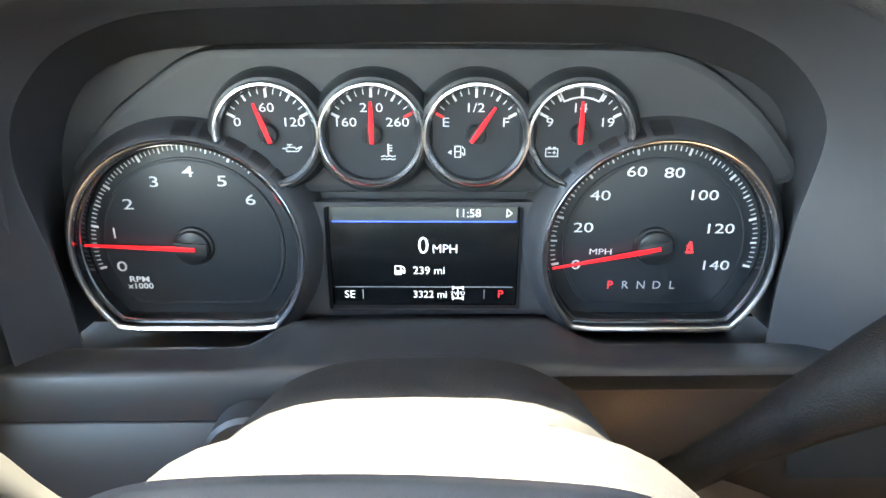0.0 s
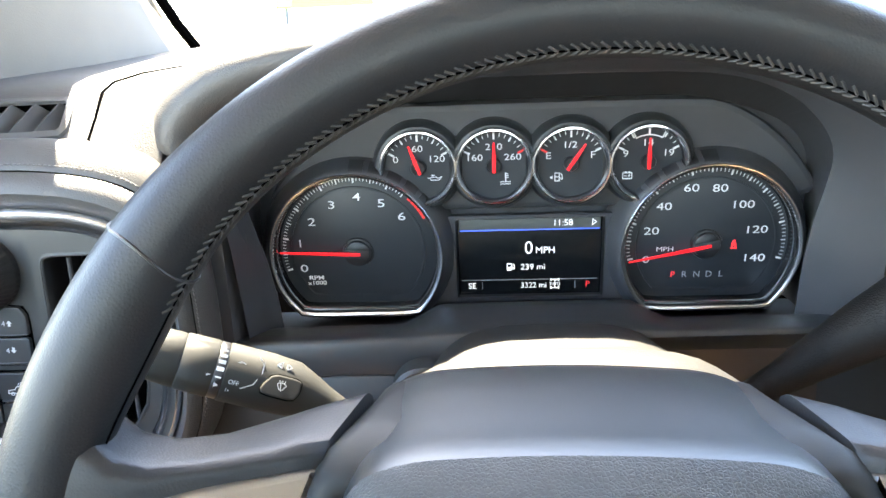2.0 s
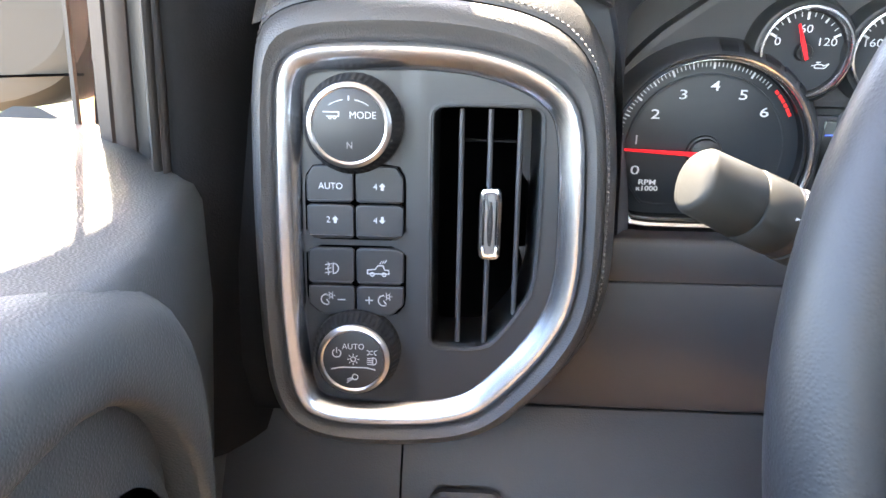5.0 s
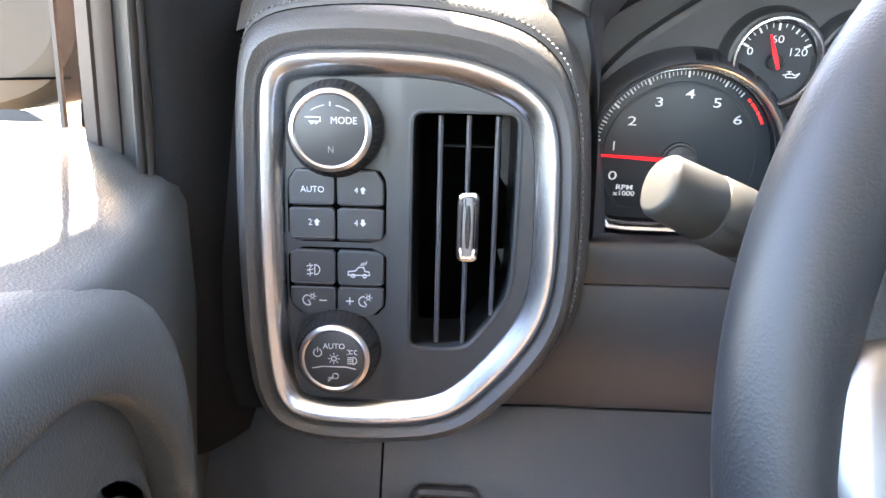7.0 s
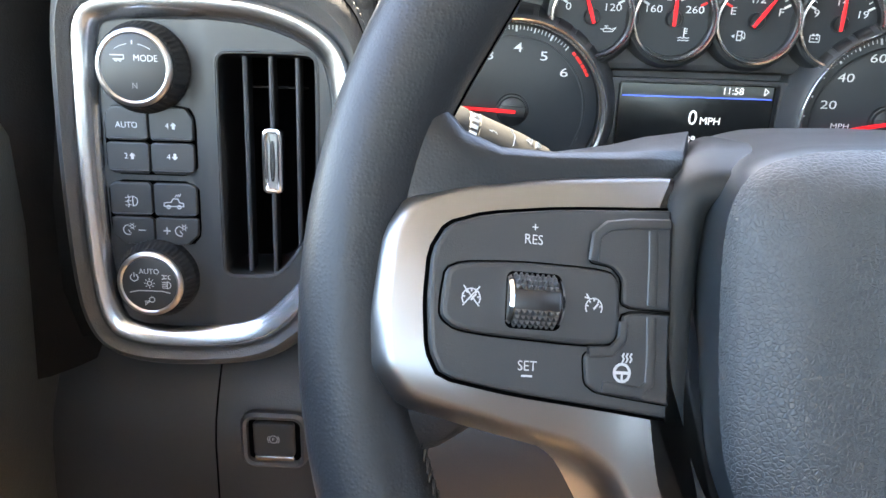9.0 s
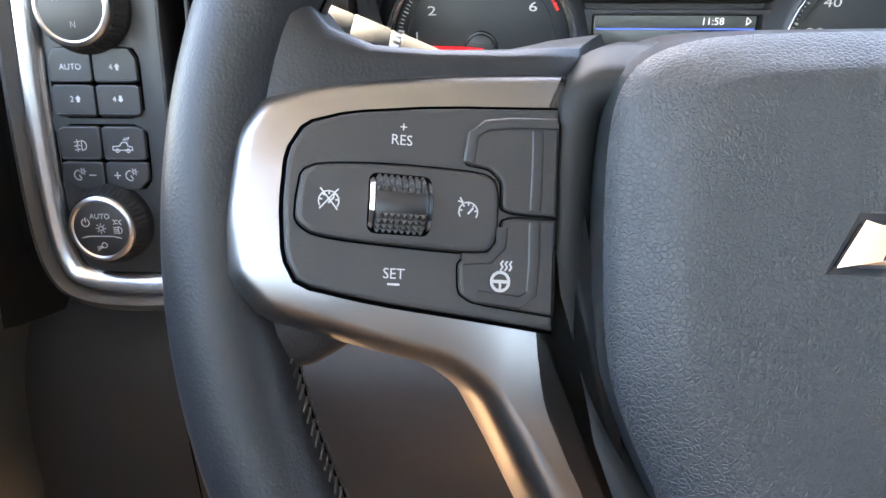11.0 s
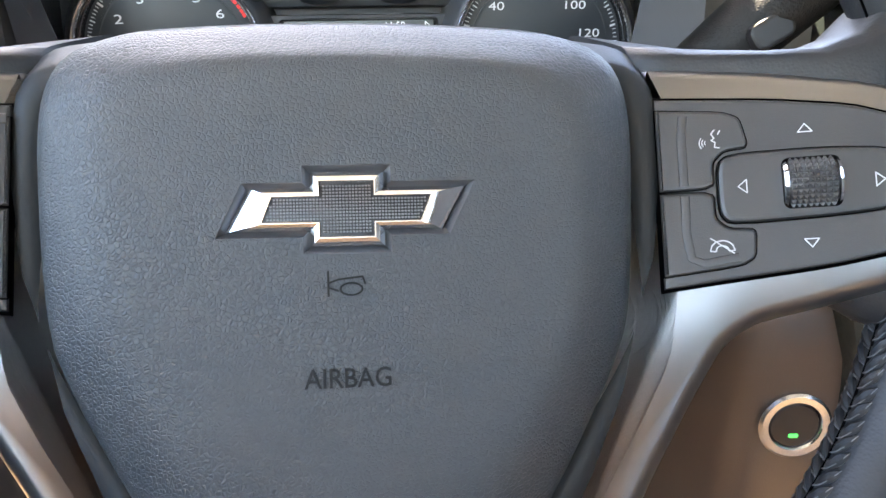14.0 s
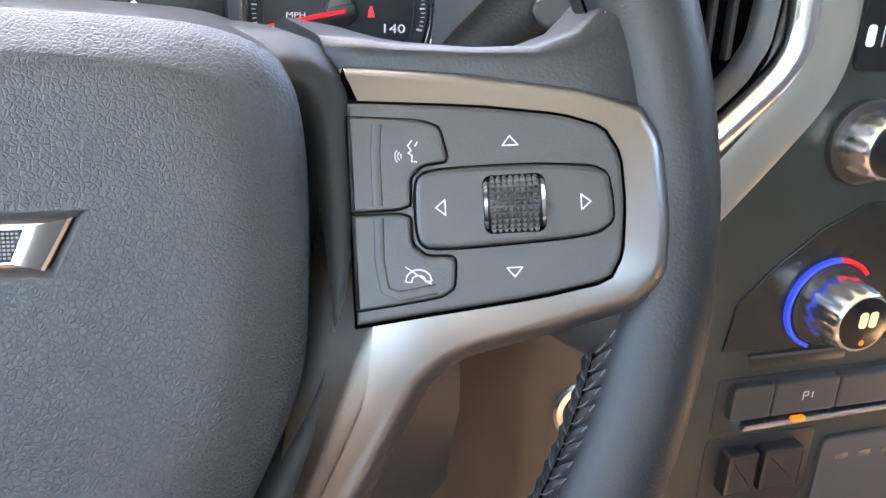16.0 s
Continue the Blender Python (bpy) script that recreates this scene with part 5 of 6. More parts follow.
# dash top
prof = [(0.287, 1.442), (0.2905, 1.4545), (0.2945, 1.4585), (0.2995, 1.4635), (0.3085, 1.4722), (0.3175, 1.481), (0.3235, 1.4867), (0.332, 1.491), (0.36, 1.495), (0.45, 1.501), (0.55, 1.508), (0.65, 1.514), (0.74, 1.517), (0.86, 1.520)]


def drop(x):
    return -0.016 * max(0.0, min(1.0, (-0.325 - x) / 0.03)) ** 2 - 0.08 * max(0.0, (-0.355 - x))


bm = bmesh.new()
loft(bm, [mm([(x, y, z + drop(x) - 0.45 * max(0.0, x + 0.225) * max(0.0, min(1.0, (0.3175 - y) / 0.03))) for x in (-0.42, -0.375, -0.36, -0.35, -0.34, -0.3265, -0.31, -0.28, -0.249, -0.225, -0.215, -0.205, -0.196, -0.190)]) for y, z in prof], open_=True)
gone = [f for f in bm.faces if -0.3265 < f.calc_center_median().x < -0.249 and 0.300 < f.calc_center_median().y < 0.317]
bmesh.ops.delete(bm, geom=gone, context='FACES')      # opening for the demister vent
part("dash_top", bm, M_SOFT, dash, "grained dash top in the sun")
bm = bmesh.new()
loft(bm, [mm([(x, y, z) for x in (-0.18, 0.0, 0.2, 0.4, 0.7, 1.10)]) for y, z in ((0.52, 1.50), (0.58, 1.515), (0.65, 1.514), (0.74, 1.517), (0.86, 1.520))], open_=True)
part("dash_top_front", bm, M_SOFT, dash)
bm = bmesh.new()
loft(bm, [mm([(x, y, z) for x in (0.215, 0.24, 0.4, 0.7, 1.10)]) for y, z in ((0.335, 1.30), (0.335, 1.43), (0.345, 1.462), (0.37, 1.488), (0.45, 1.502), (0.56, 1.512))], open_=True)
part("dash_top_passenger", bm, M_SOFT, dash)
# seam across the dash top, left of the hood
bm = bmesh.new()
tube(mm([(-0.2305, 0.2965, 1.4612), (-0.2305, 0.3095, 1.4735), (-0.231, 0.3215, 1.4862), (-0.228, 0.332, 1.4916), (-0.222, 0.36, 1.4955), (-0.212, 0.40, 1.498)]), 0.7, 5, bm)
part("dash_seam", bm, M_DARK, dash)
# facing panels between surround and binnacle, and below
bm = bmesh.new()
prof = [(0.318, 1.478), (0.3125, 1.452), (0.3115, 1.43), (0.311, 1.40), (0.3105, 1.36), (0.310, 1.325), (0.310, 1.25)]
loft(bm, [mm([(x, y + dy, z) for x, dy in ((-0.2115, 0.0), (-0.195, 0.0), (-0.178, 0.0), (-0.168, 0.001), (-0.160, 0.02))]) for y, z in prof], open_=True)
part("side_facia", bm, M_PANEL, dash, sharp=60)
# left facia in black instead of charcoal: its shade is put into the colour
bm = bmesh.new()
prof_left = [(0.316, 1.478), (0.300, 1.452), (0.292, 1.43), (0.285, 1.40), (0.280, 1.36), (0.277, 1.325), (0.280, 1.27), (0.290, 1.238), (0.305, 1.2362)]
loft(bm, [mm([(x, y, z) for x in (-0.42, -0.37, -0.322)]) for y, z in prof_left], open_=True)
part("side_facia", bm, M_FOOT, dash, sharp=60)
bm = bmesh.new()
loft(bm, [mm([(x, y, z) for x in (0.204, 0.214, 0.226, 0.262)]) for y, z in ((0.36, 1.475), (0.355, 1.44), (0.352, 1.36), (0.352, 1.25))], open_=True)
part("side_facia_right", bm, M_PANEL, dash, sharp=60)
# dark panel far under the dash, right of the column
bm = bmesh.new()
loft(bm, [mm([(x, y, z) for x in (0.03, 0.15, 0.3, 0.55)]) for y, z in ((0.352, 1.308), (0.354, 1.25), (0.362, 1.02))], open_=True)
part("under_panel", bm, M_UMBER, dash)
# lower knee panel
bm = bmesh.new()
prof = [(0.314, 1.2360), (0.3078, 1.2356), (0.3060, 1.2335), (0.300, 1.2215), (0.2905, 1.205), (0.2835, 1.19), (0.2805, 1.175), (0.280, 1.14), (0.288, 1.08), (0.31, 1.03), (0.36, 0.98)]
loft(bm, [mm([(x, y, z) for x in (-0.44, -0.3, -0.2, -0.1, 0.0, 0.1, 0.2, 0.27, 0.45)]) for y, z in prof], open_=True)
knee = part("knee_panel", bm, M_KNEE, dash, "lower knee panel")
part("panel_gap", tube(mm([(-0.2725, 0.3055, 1.2335), (-0.2725, 0.300, 1.2215), (-0.2725, 0.2903, 1.205), (-0.2725, 0.2833, 1.19), (-0.2725, 0.2803, 1.175), (-0.2725, 0.2798, 1.14), (-0.2725, 0.288, 1.08)]), 0.6, 6), M_DARK, knee)

# parking brake switch
brake = thing("parking_brake_switch", "square parking brake switch with bright lower edge in the knee panel", "switch", pose(-0.2365, 0.2795, 1.181, 90))
part("switch_bezel", band(rounded(-15.5, -13.5, 15.5, 13.5, 4), [(4.6, -2), (4.4, 1.2), (2.5, 3.0), (0.6, 2.4), (0, -1), (0, -2)]), M_PANEL, brake)
key = part("switch_key", slab(rounded(-12.2, -9.6, 12.2, 11.8, 2), -2, 2.6, 1.2), M_PLASTIC, brake)
part("switch_well", slab(rounded(-15.6, -13.6, 15.6, 13.6, 4), -2.2, -0.4, 0.1), M_DARK, brake)
part("switch_lip", slab(rounded(-12, -12.6, 12, -9.4, 1.2), -1, 3.0, 1.0), M_BRIGHT, brake, "bright lower lip")
bm = bmesh.new()
stroke(bm, circle(0, 1.6, 2.4, 14), 0.45, 2.6, True)
stroke(bm, arc(0, 1.6, 3.4, 140, 220), 0.45, 2.6)
stroke(bm, arc(0, 1.6, 3.4, -40, 40), 0.45, 2.6)
part("brake_icon", bm, M_ICON, key)
writing("P", 0, 1.6, 2.2, 2.65, M_ICON, key)

# defroster vent on the sloping dash edge
dv = thing("dash_vent", "slatted demister vent in the dash top, half in sun", "air vent", pose(-0.2885, 0.3085, 1.4747, 41))
VO = soften([(-38, -12), (38, -11), (40, -8), (38.5, 10), (36, 12.5), (-31, 13), (-36, 9)], 1, 0.18)
part("vent_frame", band(VO, [(5.0, -3), (4.0, -0.6), (1.2, 0.2), (0.4, 0.4), (0, 0.0), (-0.2, -2), (1.0, -3)]), M_SOFT, dv)
# black wall and floor hold the cavity's shade in their colour
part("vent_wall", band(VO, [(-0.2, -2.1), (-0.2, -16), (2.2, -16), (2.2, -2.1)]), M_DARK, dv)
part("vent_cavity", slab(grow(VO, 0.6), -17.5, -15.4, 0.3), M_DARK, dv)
for k in range(5):
    x = -29 + 14.6 * k
    q = [(x - 4.6, -10.8), (x - 3.6, -10.8), (x + 4.8, 11.5), (x + 3.8, 11.5)]
    bm = bmesh.new()
    loft(bm, [[(px + 8.5, py, -13) for px, py in q], [(px, py, -0.6) for px, py in q], [(px + 0.2, py, -0.3) for px, py in q]])
    part("fin", bm, M_PANEL, dv)

# steering column cover
col = thing("column_cover", "black plastic steering column cover in bright sun", "column cover", pose(0, 0, 0))


def column(rows_, name, mat, e, crown_):
    loops = []
    for y, zt, hw, zb in rows_:
        lp = []
        for k in range(48):
            p = 2 * math.pi * k / 48
            c, s = math.cos(p), math.sin(p)
            crown = crown_ * (1 - c * c) * (1 if s > 0 else 0)
            lp.append((0.022 + hw * math.copysign(abs(c) ** e, c), y, (zt + zb) / 2 + (zt - zb) / 2 * math.copysign(abs(s) ** e, s) + crown - crown_))
        loops.append(mm(lp))
    return part(name, loft(bmesh.new(), loops), mat, col, sharp=50)


column(((0.318, 1.318, 0.058, 1.22), (0.306, 1.336, 0.065, 1.215), (0.292, 1.3475, 0.070, 1.21), (0.274, 1.3545, 0.073, 1.21), (0.245, 1.3615, 0.075, 1.20), (0.214, 1.3690, 0.076, 1.20), (0.210, 1.3675, 0.075, 1.20)), "upper_shell", M_COLUMN, 0.55, 0.009)
column(((0.211, 1.3684, 0.066, 1.20), (0.2065, 1.3688, 0.070, 1.20), (0.200, 1.3715, 0.082, 1.19), (0.190, 1.3752, 0.090, 1.19), (0.178, 1.3755, 0.096, 1.18), (0.160, 1.3700, 0.098, 1.18), (0.145, 1.358, 0.092, 1.18), (0.138, 1.345, 0.085, 1.19)), "front_shell", M_COLUMN, 0.5, 0.014)
# round boot where the stalk leaves the column
bm = bmesh.new()
loft(bm, [mm([(-0.050 + x, 0.302 - z * 0.3, 1.303 + y) for x, y in circle(0, 0, r, 28)]) for r, z in ((0.021, 0), (0.021, 0.05), (0.019, 0.056), (0.016, 0.056), (0.014, 0.052))])
part("stalk_boot", bm, M_PLASTIC, col)

# wiper and signal stalk, built along its own axis
q0, ax = Vector((-0.1521, 0.1768, 1.3835)), Vector((0.885, 0.245, -0.41)).normalized()
SIZE = 0.80
az = Vector((0, -0.80, 0.60))
az = (az - ax * az.dot(ax)).normalized()
ay = az.cross(ax)
SM = Matrix(((ax.x, ay.x, az.x, q0.x), (ax.y, ay.y, az.y, q0.y), (ax.z, ay.z, az.z, q0.z), (0, 0, 0, 1))) @ Matrix.Scale(SIZE, 4)
stalk = thing("wiper_stalk", "dark control stalk with white wiper symbols, lit by sun", "control stalk", SM)


def round_body(stations, name, mat, parent, n=32, e=0.86, label=""):
    loops = []
    for x, ry, rz, cy in stations:
        lp = []
        for k in range(n):
            p = 2 * math.pi * k / n
            c, s = math.cos(p), math.sin(p)
            lp.append((x, cy + ry * math.copysign(abs(c) ** e, c), rz * math.copysign(abs(s) ** e, s)))
        loops.append(lp)
    return part(name, loft(bmesh.new(), loops), mat, parent, label, sharp=45)


round_body([(-13.5, 10.5, 10, 0.5), (-12.8, 12.4, 11.8, 0.5), (-11, 13.6, 13.0, 0.5), (12, 14.8, 14.0, 0), (13, 14.4, 13.6, 0)], "end_cap", M_STALK, stalk)
round_body([(13, 14.4, 13.4, 0), (13.8, 15.2, 14.2, 0), (30, 15.6, 14.4, 0), (31, 15, 13.9, 0)], "twist_ring", M_STALK, stalk)
band2 = round_body([(31, 14.9, 13.8, 0), (31.5, 15.3, 14.2, 0), (35.5, 15.4, 14.3, 0), (36, 15, 13.9, 0)], "wiper_dial", M_KNOB, stalk)
round_body([(36, 15, 13.9, 0), (36.6, 15.8, 14.6, 0), (60, 16, 14.6, 0), (76, 15.2, 14.0, -0.3), (86, 12.6, 12.4, -2.2), (96, 10.0, 10.6, -4.6), (106, 8.2, 9.4, -7), (124, 7.6, 9, -10.5), (142, 7.4, 9, -13)], "stalk_body", M_STALK, stalk)
bt = part("wash_button", slab(soften([(57, -8.5), (74, -8.8), (77, -4), (77, 3.2), (61, 3.4), (55.5, -5)], 1, 0.18), 11, 15.4, 0.9), M_STALK, stalk)
part("button_gap", slab(grow(soften([(57, -8.5), (74, -8.8), (77, -4), (77, 3.2), (61, 3.4), (55.5, -5)], 1, 0.18), 0.4), 10, 14.75, 0.3), M_DARK, stalk)


def wiper_icon(cx, cy, s, z, parent, drops):
    bm = bmesh.new()
    stroke(bm, arc(cx, cy - 1.6 * s, 3.6 * s, 45, 135), 0.38 * s, z, h=0.3)
    stroke(bm, [(cx - 2.5 * s, cy + 1 * s), (cx - 1 * s, cy - 1.6 * s), (cx + 1 * s, cy - 1.6 * s), (cx + 2.5 * s, cy + 1 * s)], 0.38 * s, z, h=0.3)
    stroke(bm, [(cx, cy - 2.4 * s), (cx - 0.8 * s, cy + 1.6 * s)], 0.42 * s, z, h=0.3)
    if drops:
        for k in (-1.2, 0, 1.2):
            stroke(bm, [(cx + k * s, cy + 1.6 * s), (cx + k * 1.3 * s, cy + 3.2 * s)], 0.36 * s, z, h=0.3)
    part("wiper_icon", bm, M_ICON, parent)


wiper_icon(66.5, -2.6, 1.0, 15.2, bt, True)
wiper_icon(43.5, 3.0, 0.95, 14.0, stalk, False)
wiper_icon(19.0, 1.5, 0.9, 13.6, stalk, False)
writing("OFF", 42.0, -6.4, 2.4, 14.1, M_ICON, stalk, 0.9)
writing("1x", 40.0, -10.6, 1.7, 12.6, M_ICON, stalk)
bm = bmesh.new()
for k, (y, w) in enumerate(((9, 1.0), (6, 1.6), (2.6, 2.0), (-1.2, 2.2), (-5.6, 0.8))):
    stroke(bm, [(32.2, y), (35.0, y)], w, 13.2 if abs(y) > 7 else 13.9, h=0.5)
part("dial_marks", bm, M_ICON, band2)
bm = bmesh.new()
for x, y in ((28.6, -5.0), (33.6, -9.6)):
    loft(bm, [up([(x - 1.2, y + 1.2), (x - 1.2, y - 1.2), (x + 1.2, y)], 13.0), up([(x - 1.2, y + 1.2), (x - 1.2, y - 1.2), (x + 1.2, y)], 13.9)])
stroke(bm, [(52, 9.5), (55, 7), (55, 2), (52, -5), (46, -8.5)], 0.5, 14.0, h=0.5)
stroke(bm, [(62, 8.6), (64.4, 10), (64.4, 7.2)], 0.7, 13.0, True, h=0.6)
stroke(bm, [(70, 8.6), (67.6, 10), (67.6, 7.2)], 0.7, 13.0, True, h=0.6)
part("arrow_icons", bm, M_ICON, stalk)

# gear lever
lever = thing("gear_lever", "dark column gear lever with sunlit grained grip", "gear lever", pose(0, 0, 0))
bm = bmesh.new()
path = [Vector(p) for p in ((0.070, 0.298, 1.264), (0.105, 0.295, 1.279), (0.132, 0.290, 1.296), (0.152, 0.284, 1.314), (0.170, 0.276, 1.332), (0.189, 0.266, 1.351), (0.212, 0.256, 1.374), (0.245, 0.244, 1.406))]
tube(mm(path), [9, 9, 9, 10.5, 14, 18, 20, 21], 24, bm, squash=0.9)
arm = part("lever_arm", bm, M_LEVER, lever, sharp=60)
part("shift_button", slab(rounded(-11, -7, 11, 7, 5), 18, 24.5, 2), M_KNOB, lever, "black push button", at=Matrix.Translation((0.218, 0.256, 1.374)) @ pose(0, 0, 0, 82, -30, 0))

# ---- cab shell ----
floor = part("floor", slab([(-1000, -1800), (1100, -1800), (1100, 1000), (-1000, 1000)], 880, 920, 5), M_CARPET, None, kind="structure")
tagged(floor, "unseen brown cab floor that bounces warm light", "floor")
# unseen roof: outline cut to shadow door and dash, pale to bounce light
roof = part("ceiling", slab([(-560, -1800), (1060, -1800), (1060, 410), (-430, 410), (-470, 540), (-507, 540), (-505, 400), (-522, 280)], 1930, 1970, 5), M_HEAD, None, kind="structure")
tagged(roof, "unseen grey roof slab cut to shape the sun patches", "ceiling")
# unseen wall; the opening is sized for reflections in the dial rings
back = part("wall_rear", plate([(-500, 740), (1150, 740), (1100, 1960), (-400, 1960)], [rounded(-250, 1580, 900, 1850, 60)], 0, 40), M_SEAT, None, kind="structure", at=pose(0, -1.75, 0, 90))
tagged(back, "plain dark rear cab wall, unseen, with an opening for light", "wall")
fire = part("wall_front", slab([(-600, 740), (1200, 740), (1200, 1500), (-600, 1500)], 0, 30, 2), M_DARK, None, kind="structure", at=pose(0, 0.88, 0, 90))
tagged(fire, "plain dark bulkhead behind the dash", "wall")
ground = part("ground", slab([(-60000, -60000), (60000, -60000), (60000, 60000), (-60000, 60000)], -100, 0, 1), M_GROUND, None, kind="structure")
tagged(ground, "pale sunlit concrete yard", "ground")
# unseen side; a strip is opened to tune light from the right
rdoor = part("wall_right", plate([(-1800, 740), (1000, 740), (1000, 1560), (450, 1915), (-1800, 1915)], [rounded(-420, 1640, 330, 1850, 50)], 0, 40), M_PANEL, None, kind="structure", at=pose(1.12, 0, 0, 90, 0, 90))
tagged(rdoor, "plain dark right cab side, unseen, with an opening for light", "wall")

# left door
door = thing("door_1", "dark grained door panel with sunlit window sill", "door", pose(0, 0, 0), kind="structure")
bm = bmesh.new()


def sill(xe, ze):
    """Section of the door's upper edge that ends in a rolled shoulder at xe, ze."""
    return [(-0.47, 1.394), (-0.43, 1.392), (-0.412, 1.3905), (-0.400, 1.388), (-0.388, 1.3838), (-0.376, min(1.3775, ze + 0.004)), (xe - 0.006, ze + 0.0005), (xe - 0.001, ze - 0.003), (xe + 0.002, ze - 0.011), (xe + 0.002, 1.31), (xe - 0.005, 1.22), (xe - 0.012, 1.10), (-0.41, 1.0), (-0.43, 0.74)]


loft(bm, [mm([(x, y, z) for x, z in sill(xe, ze)]) for y, xe, ze in ((0.32, -0.367, 1.372), (0.277, -0.365, 1.372), (0.24, -0.358, 1.369), (0.205, -0.350, 1.366), (0.175, -0.344, 1.364), (0.14, -0.339, 1.363), (0.08, -0.337, 1.363), (-0.3, -0.337, 1.363), (-1.2, -0.337, 1.363))], open_=True)
part("door_panel", bm, M_DOOR, door, sharp=60)
# padded armrest with a sunken pull pocket, drawn in the door's plane
DM = Matrix(((0, 0, 1, 0), (1, 0, 0, 0), (0, 1, 0, 0), (0, 0, 0, 1)))       # local x along the car, y up, z into the cab
ARM = soften([(-900, 1364), (40, 1367), (112, 1366), (158, 1355), (181, 1333), (190, 1300), (191, 1262), (184, 1210), (172, 1120), (160, 1000), (-900, 1000)], 2)
arm_ = fit_loop(ARM, 160)
POCK = soften([(-900, 1300), (55, 1331), (95, 1336), (117, 1331), (134, 1320), (151, 1303), (162, 1284), (168, 1262), (166, 1220), (158, 1000), (-900, 1000)], 2)
pock_ = fit_loop(POCK, 160)
bm = bmesh.new()
loft(bm, [up(arm_, -420), up(arm_, -346), up(grow(arm_, -1.5), -340.5), up(grow(arm_, -5), -335), up(grow(arm_, -10), -331), up(grow(arm_, -16), -328.5), up(blend(grow(arm_, -16), grow(pock_, 3), 0.45), -327.5), up(grow(pock_, 3), -328), up(grow(pock_, 0.8), -329.5), up(pock_, -333), up(grow(pock_, -0.5), -352), up(grow(pock_, -4), -352), up(grow(pock_, -5.5), -341), up(grow(pock_, -8), -338.5), up(grow(pock_, -14), -337)], (False, True))
part("armrest", bm, M_DOOR, door, "padded door armrest with a sunken pull pocket", at=DM, sharp=70)
bm = bmesh.new()
run = [Vector(p) for p in ((178, 1293), (181.5, 1287), (182, 1281), (179.5, 1277.5), (174, 1276), (168, 1276))]
for p, q in zip(run, run[1:]):
    for k in range(2):
        a, b = p.lerp(q, 0.5 * k + 0.06), p.lerp(q, 0.5 * k + 0.40)
        tube([(a.x, a.y, -337.2), ((a.x + b.x) / 2, (a.y + b.y) / 2, -335.4), (b.x, b.y, -337.2)], 0.4, 5, bm)
part("stitching", bm, M_THREAD, door, "pale thread seam", kind="stuff", at=DM)
sw = part("window_switch", slab(soften([(96, 1230), (108, 1296), (128, 1300), (150, 1284), (160, 1262), (156, 1230)], 1), -345, -337, 3), M_PLASTIC, door, "black window switch block", at=DM)
part("switch_key", slab(soften([(112, 1262), (118, 1288), (130, 1290), (140, 1279), (138, 1262)], 1), -338, -333, 2), M_KNOB, sw)

# window seals, frame and the dark foot of the pillar
pil = thing("pillar_left", "black lower and pale upper windscreen pillar trim", "pillar", pose(0, 0, 0), kind="structure")
LEAN = ((1.372, 0.0, 0.0), (1.40, 0.001, -0.001), (1.46, 0.004, -0.004), (1.60, 0.014, -0.03), (1.80, 0.04, -0.10), (1.95, 0.06, -0.16))


def upright(name, sec, mat, top=6, label=""):
    """A strip of the door frame that follows the windscreen's lean."""
    part(name, loft(bmesh.new(), [mm([(x + dx, y + dy, z) for x, y in sec]) for z, dx, dy in LEAN[:top]]), mat, pil, label, sharp=50)


# foot runs below the sill, its black standing for the shaded recess there
bm = bmesh.new()
sec = [(-0.380, 0.275), (-0.3715, 0.2545), (-0.366, 0.2545), (-0.357, 0.262), (-0.349, 0.276), (-0.341, 0.296), (-0.336, 0.32), (-0.335, 0.345), (-0.345, 0.40), (-0.40, 0.40)]
loft(bm, [mm([(x + dx, y + dy, z) for x, y in sec]) for z, dx, dy in ((1.22, -0.006, 0.01), (1.36, 0.0, 0.0), (1.40, 0.002, 0.0), (1.46, 0.004, -0.004), (1.58, 0.012, -0.02))])
part("pillar_foot", bm, M_FOOT, pil, sharp=60)
upright("rubber_seal", [(-0.3742, 0.262), (-0.3738, 0.2525), (-0.3728, 0.2505), (-0.3718, 0.2525), (-0.3715, 0.262)], M_SEALGREY)
upright("rubber_seal", [(-0.3788, 0.262), (-0.3784, 0.2515), (-0.3766, 0.2495), (-0.3748, 0.2515), (-0.3746, 0.262)], M_SEALGREY)
upright("frame_channel", [(-0.386, 0.275), (-0.386, 0.2560), (-0.3825, 0.2575), (-0.379, 0.2565), (-0.376, 0.275)], M_KNOB)
upright("window_frame", [(-0.4035, 0.285), (-0.4030, 0.256), (-0.4015, 0.2525), (-0.3955, 0.2515), (-0.3945, 0.2530), (-0.3900, 0.2525), (-0.3862, 0.2545), (-0.386, 0.285)], M_FRAME, 6, "brown dusty window frame")
glass_ = part("side_glass", loft(bmesh.new(), [mm([(x + dx, y + dy, z) for x, y in ((-0.4245, 0.2760), (-0.4030, 0.2720), (-0.4030, 0.2750), (-0.4245, 0.2790))]) for z, dx, dy in LEAN]), M_TINT, pil, "brown tinted strip of side glass")
glass_.visible_shadow = False
upright("glass_edge", [(-0.4262, 0.2790), (-0.4262, 0.2755), (-0.4242, 0.2755), (-0.4242, 0.2790)], M_SEALGREY)
# pale windscreen pillar
bm = bmesh.new()
loops = []
